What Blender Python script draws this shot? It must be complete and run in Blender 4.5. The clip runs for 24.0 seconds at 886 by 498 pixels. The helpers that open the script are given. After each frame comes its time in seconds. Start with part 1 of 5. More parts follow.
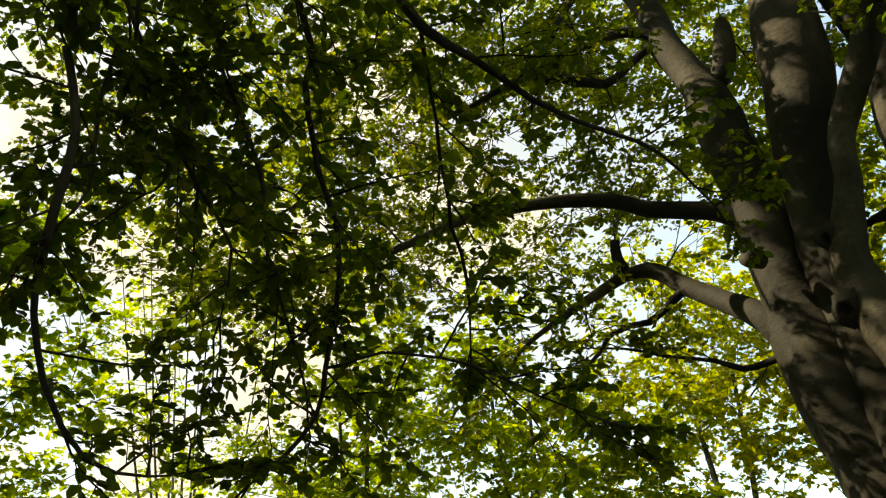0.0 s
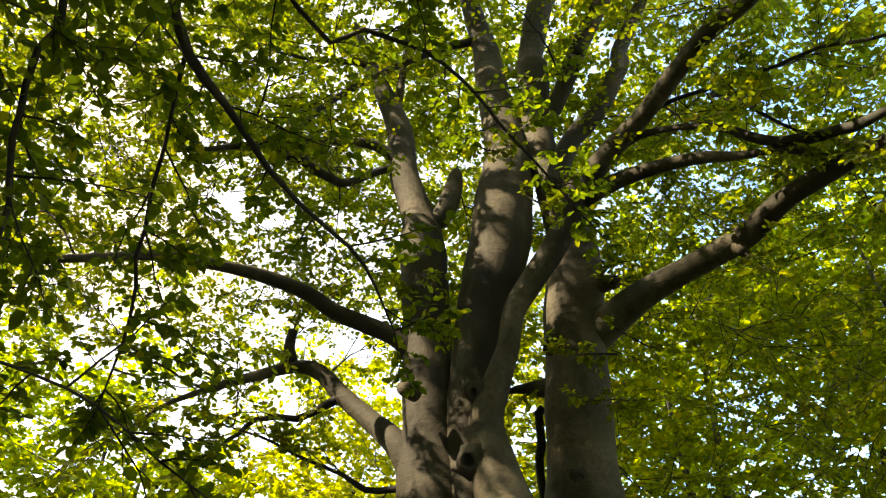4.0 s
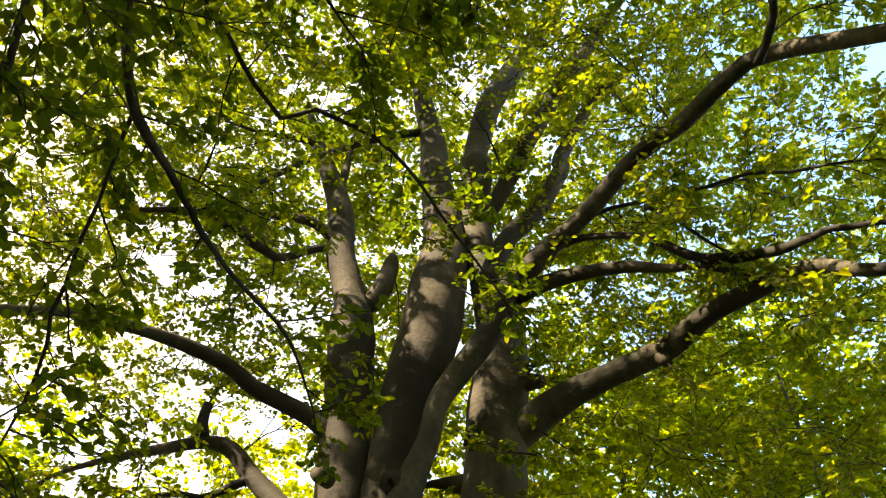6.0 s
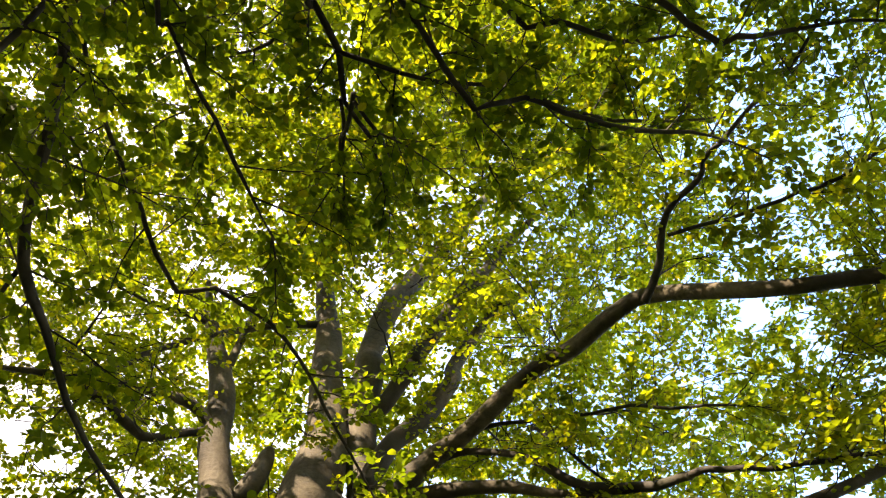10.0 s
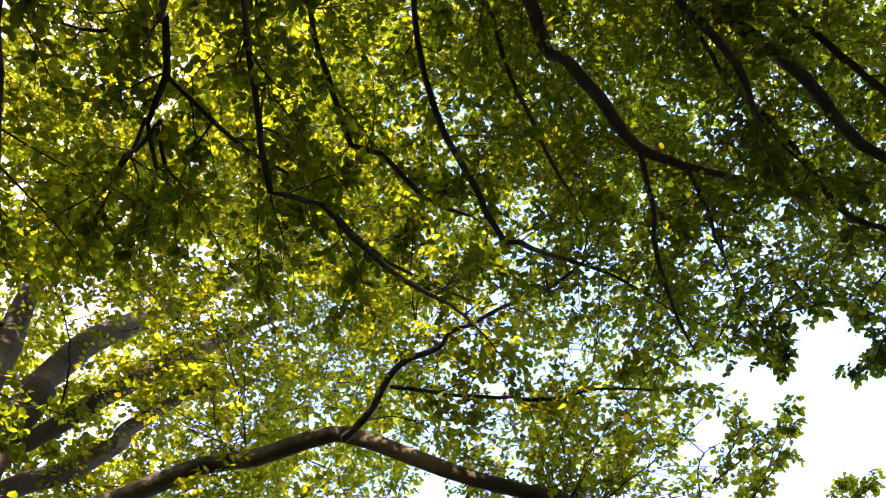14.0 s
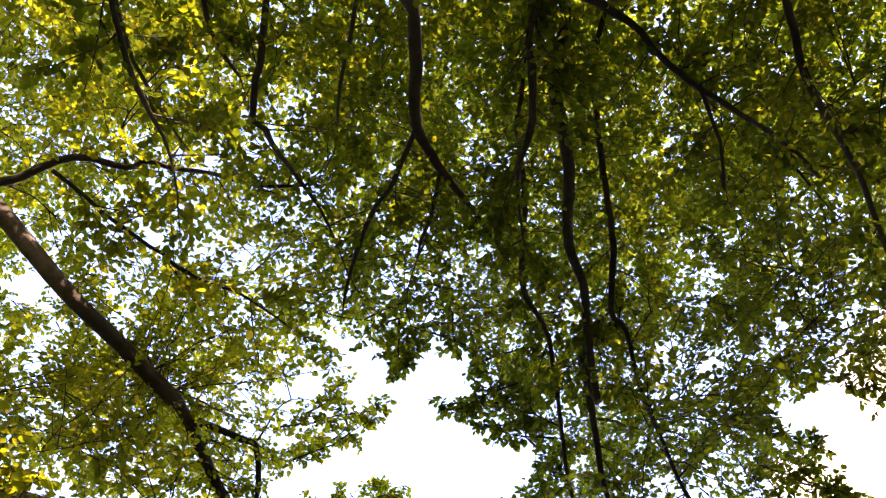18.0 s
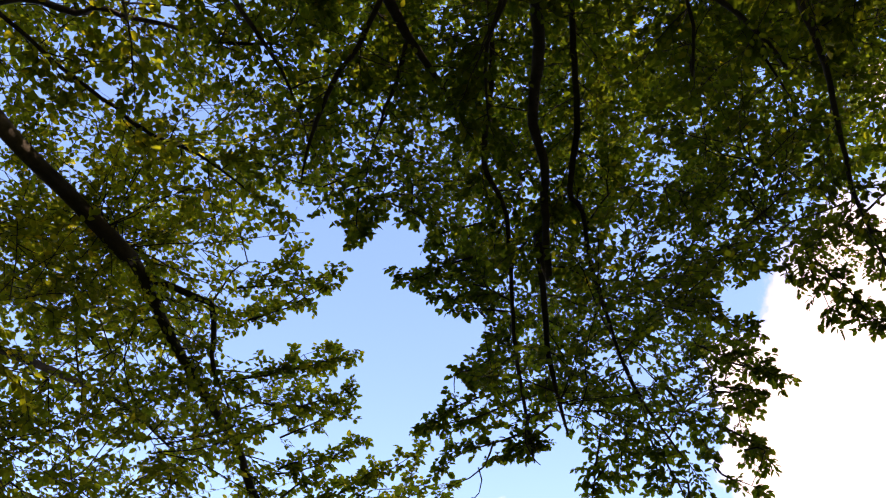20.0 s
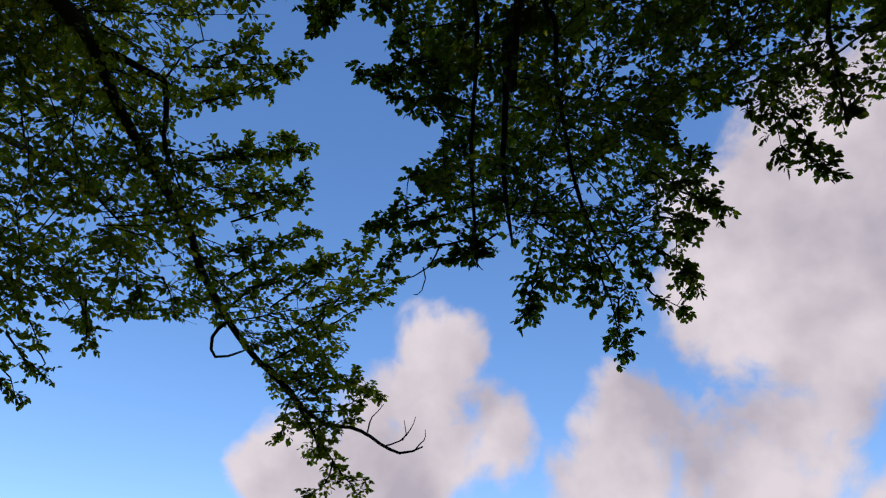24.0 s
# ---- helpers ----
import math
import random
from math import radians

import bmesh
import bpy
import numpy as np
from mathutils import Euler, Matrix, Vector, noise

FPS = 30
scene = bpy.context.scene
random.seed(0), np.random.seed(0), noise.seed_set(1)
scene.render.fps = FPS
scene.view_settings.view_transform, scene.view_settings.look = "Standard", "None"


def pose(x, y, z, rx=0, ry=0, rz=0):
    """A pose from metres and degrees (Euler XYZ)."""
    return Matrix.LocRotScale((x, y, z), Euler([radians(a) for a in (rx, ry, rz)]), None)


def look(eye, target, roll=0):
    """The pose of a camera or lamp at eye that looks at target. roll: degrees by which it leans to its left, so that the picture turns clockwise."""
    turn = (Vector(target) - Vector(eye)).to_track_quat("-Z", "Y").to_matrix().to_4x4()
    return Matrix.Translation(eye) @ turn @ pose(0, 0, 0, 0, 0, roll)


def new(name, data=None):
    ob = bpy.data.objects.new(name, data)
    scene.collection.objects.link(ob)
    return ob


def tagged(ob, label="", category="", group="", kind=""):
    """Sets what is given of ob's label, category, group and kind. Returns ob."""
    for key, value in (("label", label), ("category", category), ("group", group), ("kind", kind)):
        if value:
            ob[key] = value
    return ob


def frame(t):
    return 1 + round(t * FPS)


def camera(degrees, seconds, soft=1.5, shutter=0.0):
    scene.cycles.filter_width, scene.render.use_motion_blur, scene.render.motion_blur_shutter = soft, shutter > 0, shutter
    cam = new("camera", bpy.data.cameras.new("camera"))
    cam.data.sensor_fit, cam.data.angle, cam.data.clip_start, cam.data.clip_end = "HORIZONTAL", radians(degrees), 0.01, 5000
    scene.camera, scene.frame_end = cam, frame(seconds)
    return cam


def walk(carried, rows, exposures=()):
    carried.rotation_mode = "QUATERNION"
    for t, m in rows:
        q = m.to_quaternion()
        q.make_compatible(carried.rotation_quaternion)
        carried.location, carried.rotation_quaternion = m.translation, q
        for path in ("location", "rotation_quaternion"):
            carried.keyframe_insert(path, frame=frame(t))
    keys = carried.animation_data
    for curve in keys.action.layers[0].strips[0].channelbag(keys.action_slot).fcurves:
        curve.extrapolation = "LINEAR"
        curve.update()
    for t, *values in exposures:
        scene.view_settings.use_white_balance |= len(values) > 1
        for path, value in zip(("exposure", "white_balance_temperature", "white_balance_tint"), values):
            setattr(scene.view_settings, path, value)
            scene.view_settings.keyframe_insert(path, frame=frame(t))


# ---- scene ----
cam = camera(58.42, 24.0, soft=1.2)

# ---- the camera: held at eye height, turned from the big beech over the crowns to the clearing ----
EYE = (0.0, 0.0, 1.6)
PATH = [  # seconds, heading, elevation, roll
    (0.0, -29.47, 29.42, -6.49),
    (0.5, -26.35, 29.58, -5.33),
    (1.0, -23.23, 29.63, -4.22),
    (1.5, -19.18, 30.79, -3.14),
    (2.0, -14.73, 31.46, -1.75),
    (2.5, -10.86, 32.08, -1.25),
    (4.5, -1.88, 35.64, 1.87),
    (5.0, -0.00, 37.11, 2.56),
    (5.5, 1.51, 38.84, 2.82),
    (6.0, 2.11, 40.89, 2.81),
    (6.5, 2.47, 42.72, 2.67),
    (7.0, 2.73, 45.09, 1.98),
    (7.5, 3.00, 47.90, 2.04),
    (8.0, 4.49, 50.61, 1.61),
    (8.5, 6.37, 51.59, 1.85),
    (9.0, 8.24, 52.80, 1.09),
    (9.5, 11.76, 53.81, 1.11),
    (10.0, 12.41, 55.72, 2.27),
    (10.5, 14.92, 57.55, 2.31),
    (12.5, 27.45, 62.12, 2.71),
    (13.0, 33.73, 64.50, 0.44),
    (13.5, 41.27, 64.61, -2.98),
    (14.0, 47.41, 64.00, -3.12),
    (14.5, 52.06, 63.65, -2.40),
    (15.0, 57.63, 63.51, -0.68),
    (15.5, 62.55, 63.14, 0.82),
    (16.0, 69.54, 62.63, 0.72),
    (16.5, 74.12, 61.78, -0.35),
    (17.0, 80.10, 61.04, -0.88),
    (17.5, 85.43, 59.41, -1.87),
    (19.5, 90.59, 50.34, -2.14),
    (20.0, 92.23, 47.97, -2.69),
    (20.5, 93.09, 45.19, -2.65),
    (21.0, 94.35, 43.31, -2.13),
    (21.5, 94.50, 41.31, -1.53),
    (22.0, 94.30, 39.09, -0.54),
    (22.5, 94.14, 38.01, 0.09),
    (23.0, 94.01, 36.20, 0.42),
    (23.5, 94.51, 34.59, 0.19),
    (24.0, 95.98, 33.78, 0.36),
]
walk(cam, [(t, pose(*EYE, 0, 0, -az) @ pose(0, 0, 0, 90 + el) @ pose(0, 0, 0, 0, 0, roll)) for t, az, el, roll in PATH],
     exposures=[(0.0, 1.25, 8400, 2), (1.0, 1.5, 8400, 2), (2.5, 2.12, 8500, 5), (4.5, 2.42, 8500, 11), (10.5, 2.9, 8500, 22), (13.0, 2.92, 8000, 33), (14.0, 2.86, 7800, 38), (15.5, 2.84, 8000, 44), (17.5, 3.06, 8200, 52),
                (19.5, 1.82, 7800, 40), (20.0, 1.4, 7700, 40), (21.0, 0.73, 6600, 32), (22.0, 0.34, 6150, 27), (24.0, -0.12, 5950, 21)])

# ---- world, sun ----
SUN_AZ, SUN_EL = -118.0, 44.0


def heading(az, el):
    a, e = radians(az), radians(el)
    return Vector((math.sin(a) * math.cos(e), math.cos(a) * math.cos(e), math.sin(e)))


def make_world():
    world = bpy.data.worlds.new("sky")
    scene.world = world
    world.use_nodes = True
    nt = world.node_tree
    nt.nodes.clear()

    def node(kind, **settings):
        n = nt.nodes.new(kind)
        for key, value in settings.items():
            n.inputs[key].default_value = value
        return n

    def math_node(op, a, b):
        n = nt.nodes.new("ShaderNodeMath")
        n.operation = op
        for i, v in enumerate((a, b)):
            if isinstance(v, (int, float)):
                n.inputs[i].default_value = v
            else:
                nt.links.new(v, n.inputs[i])
        return n.outputs[0]

    out = node("ShaderNodeOutputWorld")
    sky = node("ShaderNodeTexSky")
    sky.sky_type, sky.sun_disc = "NISHITA", False
    sky.sun_elevation, sky.sun_rotation = radians(SUN_EL), radians(SUN_AZ)
    sky.air_density, sky.dust_density, sky.ozone_density = 1.2, 0.3, 2.0
    hue = node("ShaderNodeHueSaturation", Hue=0.499, Saturation=1.18, Value=1.3)
    nt.links.new(sky.outputs[0], hue.inputs["Color"])
    way = node("ShaderNodeTexCoord").outputs["Generated"]
    # cumulus: soft heaps round a few headings, broken up by two scales of noise
    billow = node("ShaderNodeTexNoise", Scale=5.0, Detail=9.0, Roughness=0.55, Distortion=0.25)
    nt.links.new(way, billow.inputs["Vector"])
    heap = None
    for az, el, size, weight in CLOUDS:
        dot = nt.nodes.new("ShaderNodeVectorMath")
        dot.operation = "DOT_PRODUCT"
        nt.links.new(way, dot.inputs[0])
        dot.inputs[1].default_value = heading(az, el)
        ramp = node("ShaderNodeMapRange")
        ramp.inputs["From Min"].default_value = math.cos(radians(size * 1.5))
        ramp.inputs["From Max"].default_value = math.cos(radians(size * 0.5))
        ramp.inputs["To Max"].default_value = weight
        nt.links.new(dot.outputs["Value"], ramp.inputs["Value"])
        heap = ramp.outputs[0] if heap is None else math_node("MAXIMUM", heap, ramp.outputs[0])
    level = math_node("ADD", math_node("SUBTRACT", math_node("MULTIPLY", heap, 1.5), 0.45), math_node("MULTIPLY", math_node("SUBTRACT", billow.outputs[0], 0.5), 3.4))
    mask = node("ShaderNodeMapRange")
    mask.interpolation_type = "SMOOTHSTEP"
    mask.inputs["From Min"].default_value, mask.inputs["From Max"].default_value = 0.30, 0.72
    nt.links.new(level, mask.inputs["Value"])
    # cloud body: white tops, greyer where it is thick
    shade = node("ShaderNodeTexNoise", Scale=7.0, Detail=6.0, Roughness=0.5)
    nt.links.new(way, shade.inputs["Vector"])
    tone = node("ShaderNodeMix")
    tone.data_type = "RGBA"
    tone.inputs["A"].default_value, tone.inputs["B"].default_value = (3.3, 3.0, 3.0, 1), (5.3, 4.8, 4.4, 1)
    rng = node("ShaderNodeMapRange")
    rng.inputs["From Min"].default_value, rng.inputs["From Max"].default_value = 0.35, 0.62
    nt.links.new(shade.outputs[0], rng.inputs["Value"])
    nt.links.new(rng.outputs[0], tone.inputs["Factor"])
    mix = node("ShaderNodeMix")
    mix.data_type = "RGBA"
    nt.links.new(mask.outputs[0], mix.inputs["Factor"])
    nt.links.new(hue.outputs[0], mix.inputs["A"])
    nt.links.new(tone.outputs["Result"], mix.inputs["B"])
    # a bright veil of thin cloud on the sunny side
    veil = nt.nodes.new("ShaderNodeVectorMath")
    veil.operation = "DOT_PRODUCT"
    nt.links.new(way, veil.inputs[0])
    veil.inputs[1].default_value = heading(-52, 32)
    reach = node("ShaderNodeMapRange")
    reach.interpolation_type = "SMOOTHSTEP"
    reach.inputs["From Min"].default_value, reach.inputs["From Max"].default_value = math.cos(radians(64)), math.cos(radians(12))
    reach.inputs["To Max"].default_value = 0.75
    nt.links.new(veil.outputs["Value"], reach.inputs["Value"])
    thin = node("ShaderNodeMix")
    thin.data_type = "RGBA"
    nt.links.new(math_node("MULTIPLY", reach.outputs[0], math_node("ADD", math_node("MULTIPLY", billow.outputs[0], 0.7), 0.6)), thin.inputs["Factor"])
    nt.links.new(mix.outputs["Result"], thin.inputs["A"])
    thin.inputs["B"].default_value = (2.9, 2.8, 2.55, 1)
    back = node("ShaderNodeBackground", Strength=0.155)
    nt.links.new(thin.outputs["Result"], back.inputs["Color"])
    nt.links.new(back.outputs[0], out.inputs["Surface"])


CLOUDS = [  # heading, elevation, size in degrees, density
    (85, 18, 3.5, 0.7),
    (94, 20, 5.5, 0.8), (96, 27, 3.5, 0.7), (90, 15, 6, 0.7), (99, 21, 4, 0.65), (124, 29, 9.5, 0.95), (138, 33, 15, 0.95), (111, 18, 6, 0.85), (122, 15, 10, 0.9),
    (-55, 24, 16, 0.75), (-34, 36, 12, 0.7)]
make_world()
lamp = bpy.data.lights.new("sun", "SUN")
lamp.energy, lamp.angle, lamp.color = 4.0, radians(0.53), (1.0, 0.93, 0.82)
sun = new("sun", lamp)
sun.matrix_world = look(heading(SUN_AZ, SUN_EL) * 60, (0, 0, 0))


# ---- materials ----
def shader(name):
    m = bpy.data.materials.new(name)
    m.use_nodes = True
    nt = m.node_tree
    return m, nt, nt.nodes["Principled BSDF"], nt.nodes["Material Output"]


def ramp_node(nt, stops):
    n = nt.nodes.new("ShaderNodeValToRGB")
    while len(n.color_ramp.elements) < len(stops):
        n.color_ramp.elements.new(0.5)
    for e, (at, c) in zip(n.color_ramp.elements, stops):
        e.position, e.color = at, (*c, 1)
    return n


def leaf_material(name, stops, glow, passing=0.55, gloss=0.55, single=False):
    m, nt, bsdf, out = shader(name)
    chance = nt.nodes.new("ShaderNodeObjectInfo").outputs["Random"] if single else nt.nodes.new("ShaderNodeNewGeometry").outputs["Random Per Island"]
    tone = ramp_node(nt, stops)
    nt.links.new(chance, tone.inputs[0])
    # veins and blotches within a leaf
    tex = nt.nodes.new("ShaderNodeTexNoise")
    tex.inputs["Scale"].default_value, tex.inputs["Detail"].default_value = 90.0, 3.0
    co = nt.nodes.new("ShaderNodeTexCoord")
    nt.links.new(co.outputs["Object"], tex.inputs["Vector"])
    blot = nt.nodes.new("ShaderNodeMapRange")
    blot.inputs["To Min"].default_value, blot.inputs["To Max"].default_value = 0.75, 1.25
    nt.links.new(tex.outputs[0], blot.inputs[0])
    mul = nt.nodes.new("ShaderNodeVectorMath")
    mul.operation = "SCALE"
    nt.links.new(tone.outputs[0], mul.inputs[0])
    nt.links.new(blot.outputs[0], mul.inputs["Scale"])
    nt.links.new(mul.outputs[0], bsdf.inputs["Base Color"])
    bsdf.inputs["Roughness"].default_value = gloss
    bsdf.inputs["Specular IOR Level"].default_value = 0.12
    trans = nt.nodes.new("ShaderNodeBsdfTranslucent")
    warm = nt.nodes.new("ShaderNodeVectorMath")
    warm.operation = "MULTIPLY"
    warm.inputs[1].default_value = glow
    nt.links.new(mul.outputs[0], warm.inputs[0])
    nt.links.new(warm.outputs[0], trans.inputs["Color"])
    mix = nt.nodes.new("ShaderNodeMixShader")
    mix.inputs[0].default_value = passing
    nt.links.new(bsdf.outputs[0], mix.inputs[1])
    nt.links.new(trans.outputs[0], mix.inputs[2])
    nt.links.new(mix.outputs[0], out.inputs["Surface"])
    return m


def bark_material(name, dark, mid, pale, wrinkle):
    m, nt, bsdf, out = shader(name)
    co = nt.nodes.new("ShaderNodeTexCoord").outputs["Object"]

    def noise_node(scale, detail, stretch=(1, 1, 1), rough=0.6):
        mp = nt.nodes.new("ShaderNodeMapping")
        mp.inputs["Scale"].default_value = stretch
        nt.links.new(co, mp.inputs["Vector"])
        n = nt.nodes.new("ShaderNodeTexNoise")
        n.inputs["Scale"].default_value, n.inputs["Detail"].default_value, n.inputs["Roughness"].default_value = scale, detail, rough
        nt.links.new(mp.outputs[0], n.inputs["Vector"])
        return n.outputs[0]

    big, small, rings = noise_node(2.2, 5), noise_node(26, 6), noise_node(5.0, 5, (1, 1, 6.0))
    tone = ramp_node(nt, [(0.30, dark), (0.5, mid), (0.72, pale)])
    nt.links.new(big, tone.inputs[0])
    spots = ramp_node(nt, [(0.36, (0.62, 0.60, 0.56)), (0.55, (1, 1, 1)), (0.75, (1.12, 1.12, 1.1))])
    nt.links.new(small, spots.inputs[0])
    mul = nt.nodes.new("ShaderNodeMix")
    mul.data_type, mul.blend_type = "RGBA", "MULTIPLY"
    mul.inputs["Factor"].default_value = 0.8
    nt.links.new(tone.outputs[0], mul.inputs["A"])
    nt.links.new(spots.outputs[0], mul.inputs["B"])
    # green algae film in blotches
    film = ramp_node(nt, [(0.52, (0, 0, 0)), (0.68, (1, 1, 1))])
    nt.links.new(noise_node(1.3, 4), film.inputs[0])
    alg = nt.nodes.new("ShaderNodeMix")
    alg.data_type = "RGBA"
    scl = nt.nodes.new("ShaderNodeMath")
    scl.operation = "MULTIPLY"
    scl.inputs[1].default_value = 0.45
    nt.links.new(film.outputs[0], scl.inputs[0])
    nt.links.new(scl.outputs[0], alg.inputs["Factor"])
    nt.links.new(mul.outputs["Result"], alg.inputs["A"])
    alg.inputs["B"].default_value = (0.05, 0.055, 0.03, 1)
    # random dark upright streaks that stand in for deep shade on the stems
    shade_streaks = ramp_node(nt, [(0.44, (0, 0, 0)), (0.57, (0.85, 0.85, 0.85))])
    nt.links.new(noise_node(1.1, 4, (1, 1, 0.22)), shade_streaks.inputs[0])
    streaked = nt.nodes.new("ShaderNodeMix")
    streaked.data_type = "RGBA"
    nt.links.new(shade_streaks.outputs[0], streaked.inputs["Factor"])
    nt.links.new(alg.outputs["Result"], streaked.inputs["A"])
    streaked.inputs["B"].default_value = (dark[0] * 0.45, dark[1] * 0.45, dark[2] * 0.45, 1)
    nt.links.new(streaked.outputs["Result"], bsdf.inputs["Base Color"])
    bsdf.inputs["Roughness"].default_value = 0.78
    bsdf.inputs["Specular IOR Level"].default_value = 0.25
    add = nt.nodes.new("ShaderNodeMath")
    nt.links.new(rings, add.inputs[0])
    nt.links.new(small, add.inputs[1])
    bump = nt.nodes.new("ShaderNodeBump")
    bump.inputs["Strength"].default_value, bump.inputs["Distance"].default_value = wrinkle, 0.02
    nt.links.new(add.outputs[0], bump.inputs["Height"])
    nt.links.new(bump.outputs[0], bsdf.inputs["Normal"])
    return m


BARK = bark_material("beech_bark", (0.037, 0.030, 0.016), (0.062, 0.051, 0.029), (0.125, 0.106, 0.068), 0.35)
TWIG_BARK = bark_material("twig_bark", (0.022, 0.018, 0.013), (0.038, 0.031, 0.022), (0.070, 0.058, 0.043), 0.3)
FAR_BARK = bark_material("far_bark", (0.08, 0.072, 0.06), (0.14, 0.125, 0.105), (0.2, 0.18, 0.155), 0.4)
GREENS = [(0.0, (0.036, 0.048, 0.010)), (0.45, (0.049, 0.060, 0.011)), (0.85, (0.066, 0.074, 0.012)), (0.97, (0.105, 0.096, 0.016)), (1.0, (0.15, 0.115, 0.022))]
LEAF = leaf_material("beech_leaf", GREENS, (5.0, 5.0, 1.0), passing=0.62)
# the same greens darkened: shade of the crown put into the leaf colour
LEAF_SHADED = leaf_material("shaded_beech_leaf", [(p, tuple(v * 0.72 for v in c)) for p, c in GREENS], (3.7, 4.5, 1.0), passing=0.62)
LEAF_PIECE = leaf_material("single_shaded_leaf", [(p, tuple(v * 0.72 for v in c)) for p, c in GREENS], (3.7, 4.5, 1.0), passing=0.62, single=True)
LEAF_FAR = leaf_material("maple_leaf", [(0.0, (0.07, 0.095, 0.010)), (0.5, (0.115, 0.14, 0.012)), (1.0, (0.18, 0.175, 0.016))], (3.4, 3.5, 0.8), passing=0.65)

# brighter, yellower copy: sunlight put into the leaf colour
LEAF_SUNNY = leaf_material("sunlit_yellow_leaf", [(0.0, (0.085, 0.105, 0.010)), (0.5, (0.13, 0.145, 0.012)), (1.0, (0.20, 0.18, 0.016))], (3.4, 3.3, 0.7), passing=0.65)
LEAF_GOLD = leaf_material("yellow_leaf", [(0.0, (0.08, 0.105, 0.012)), (0.65, (0.13, 0.145, 0.014)), (1.0, (0.32, 0.25, 0.016))], (2.2, 2.2, 0.6), passing=0.65)


def soil_material():
    m, nt, bsdf, out = shader("leaf_litter")
    co = nt.nodes.new("ShaderNodeTexCoord").outputs["Object"]
    n = nt.nodes.new("ShaderNodeTexNoise")
    n.inputs["Scale"].default_value, n.inputs["Detail"].default_value = 9.0, 8.0
    nt.links.new(co, n.inputs["Vector"])
    w = nt.nodes.new("ShaderNodeTexNoise")
    w.inputs["Scale"].default_value = 0.25
    nt.links.new(co, w.inputs["Vector"])
    tone = ramp_node(nt, [(0.3, (0.03, 0.035, 0.014)), (0.55, (0.05, 0.055, 0.02)), (0.75, (0.10, 0.07, 0.04))])
    add = nt.nodes.new("ShaderNodeMix")
    add.inputs["Factor"].default_value = 0.4
    nt.links.new(n.outputs[0], add.inputs["A"])
    nt.links.new(w.outputs[0], add.inputs["B"])
    nt.links.new(add.outputs["Result"], tone.inputs[0])
    nt.links.new(tone.outputs[0], bsdf.inputs["Base Color"])
    bsdf.inputs["Roughness"].default_value = 0.95
    bump = nt.nodes.new("ShaderNodeBump")
    bump.inputs["Distance"].default_value = 0.04
    nt.links.new(n.outputs[0], bump.inputs["Height"])
    nt.links.new(bump.outputs[0], bsdf.inputs["Normal"])
    return m


# ---- the ground: one sheet to the horizon ----
def make_ground():
    bm = bmesh.new()
    rings = [0.0, 2, 4, 6, 9, 13, 18, 26, 40, 70, 140, 400, 1200, 3500]
    prev = None
    for r in rings:
        ring = [bm.verts.new((r * math.cos(a), r * math.sin(a), 0.12 * noise.noise((r * math.cos(a) * 0.3, r * math.sin(a) * 0.3, 0)) if r < 100 else 0))
                for a in (i * math.tau / 48 for i in range(48))] if r else [bm.verts.new((0, 0, 0))]
        if prev:
            for i in range(48):
                j = (i + 1) % 48
                bm.faces.new((prev[0], ring[i], ring[j]) if len(prev) == 1 else (prev[i], ring[i], ring[j], prev[j]))
        prev = ring
    me = bpy.data.meshes.new("ground")
    bm.to_mesh(me)
    bm.free()
    me.materials.append(soil_material())
    tagged(new("ground", me), "woodland floor of grass and brown leaf litter", "ground", kind="structure")


make_ground()


# ---- wood ----
def mesh_part(name, verts, faces, material, parent, label="", kind="", smooth=True):
    me = bpy.data.meshes.new(name)
    me.from_pydata(verts, [], faces)
    if smooth:
        me.polygons.foreach_set("use_smooth", [True] * len(me.polygons))
    me.materials.append(material)
    ob = new(name, me)
    ob.parent = parent
    ob.matrix_parent_inverse = parent.matrix_world.inverted()
    return tagged(ob, label, kind=kind)


def thing(name, base, label, category, group=""):
    ob = new(name)
    ob.matrix_world = Matrix.Translation(base)
    return tagged(ob, label, category, group)


def smooth_path(pts, step):
    """A smooth curve through the points (x, y, z, radius), in even steps."""
    p = np.array(pts, float)
    p = np.vstack([2 * p[0] - p[1], p, 2 * p[-1] - p[-2]])
    out = []
    for i in range(1, len(p) - 2):
        n = max(2, int(np.linalg.norm(p[i + 1, :3] - p[i, :3]) / step))
        u = np.linspace(0, 1, n, endpoint=False)[:, None]
        a, b, c, d = p[i - 1], p[i], p[i + 1], p[i + 2]
        out.append(0.5 * (2 * b + (c - a) * u + (2 * a - 5 * b + 4 * c - d) * u ** 2 + (3 * b - a - 3 * c + d) * u ** 3))
    out = np.vstack([*out, p[-2:-1]])
    out[:, 3] = np.maximum(out[:, 3], 0.0025)
    return out


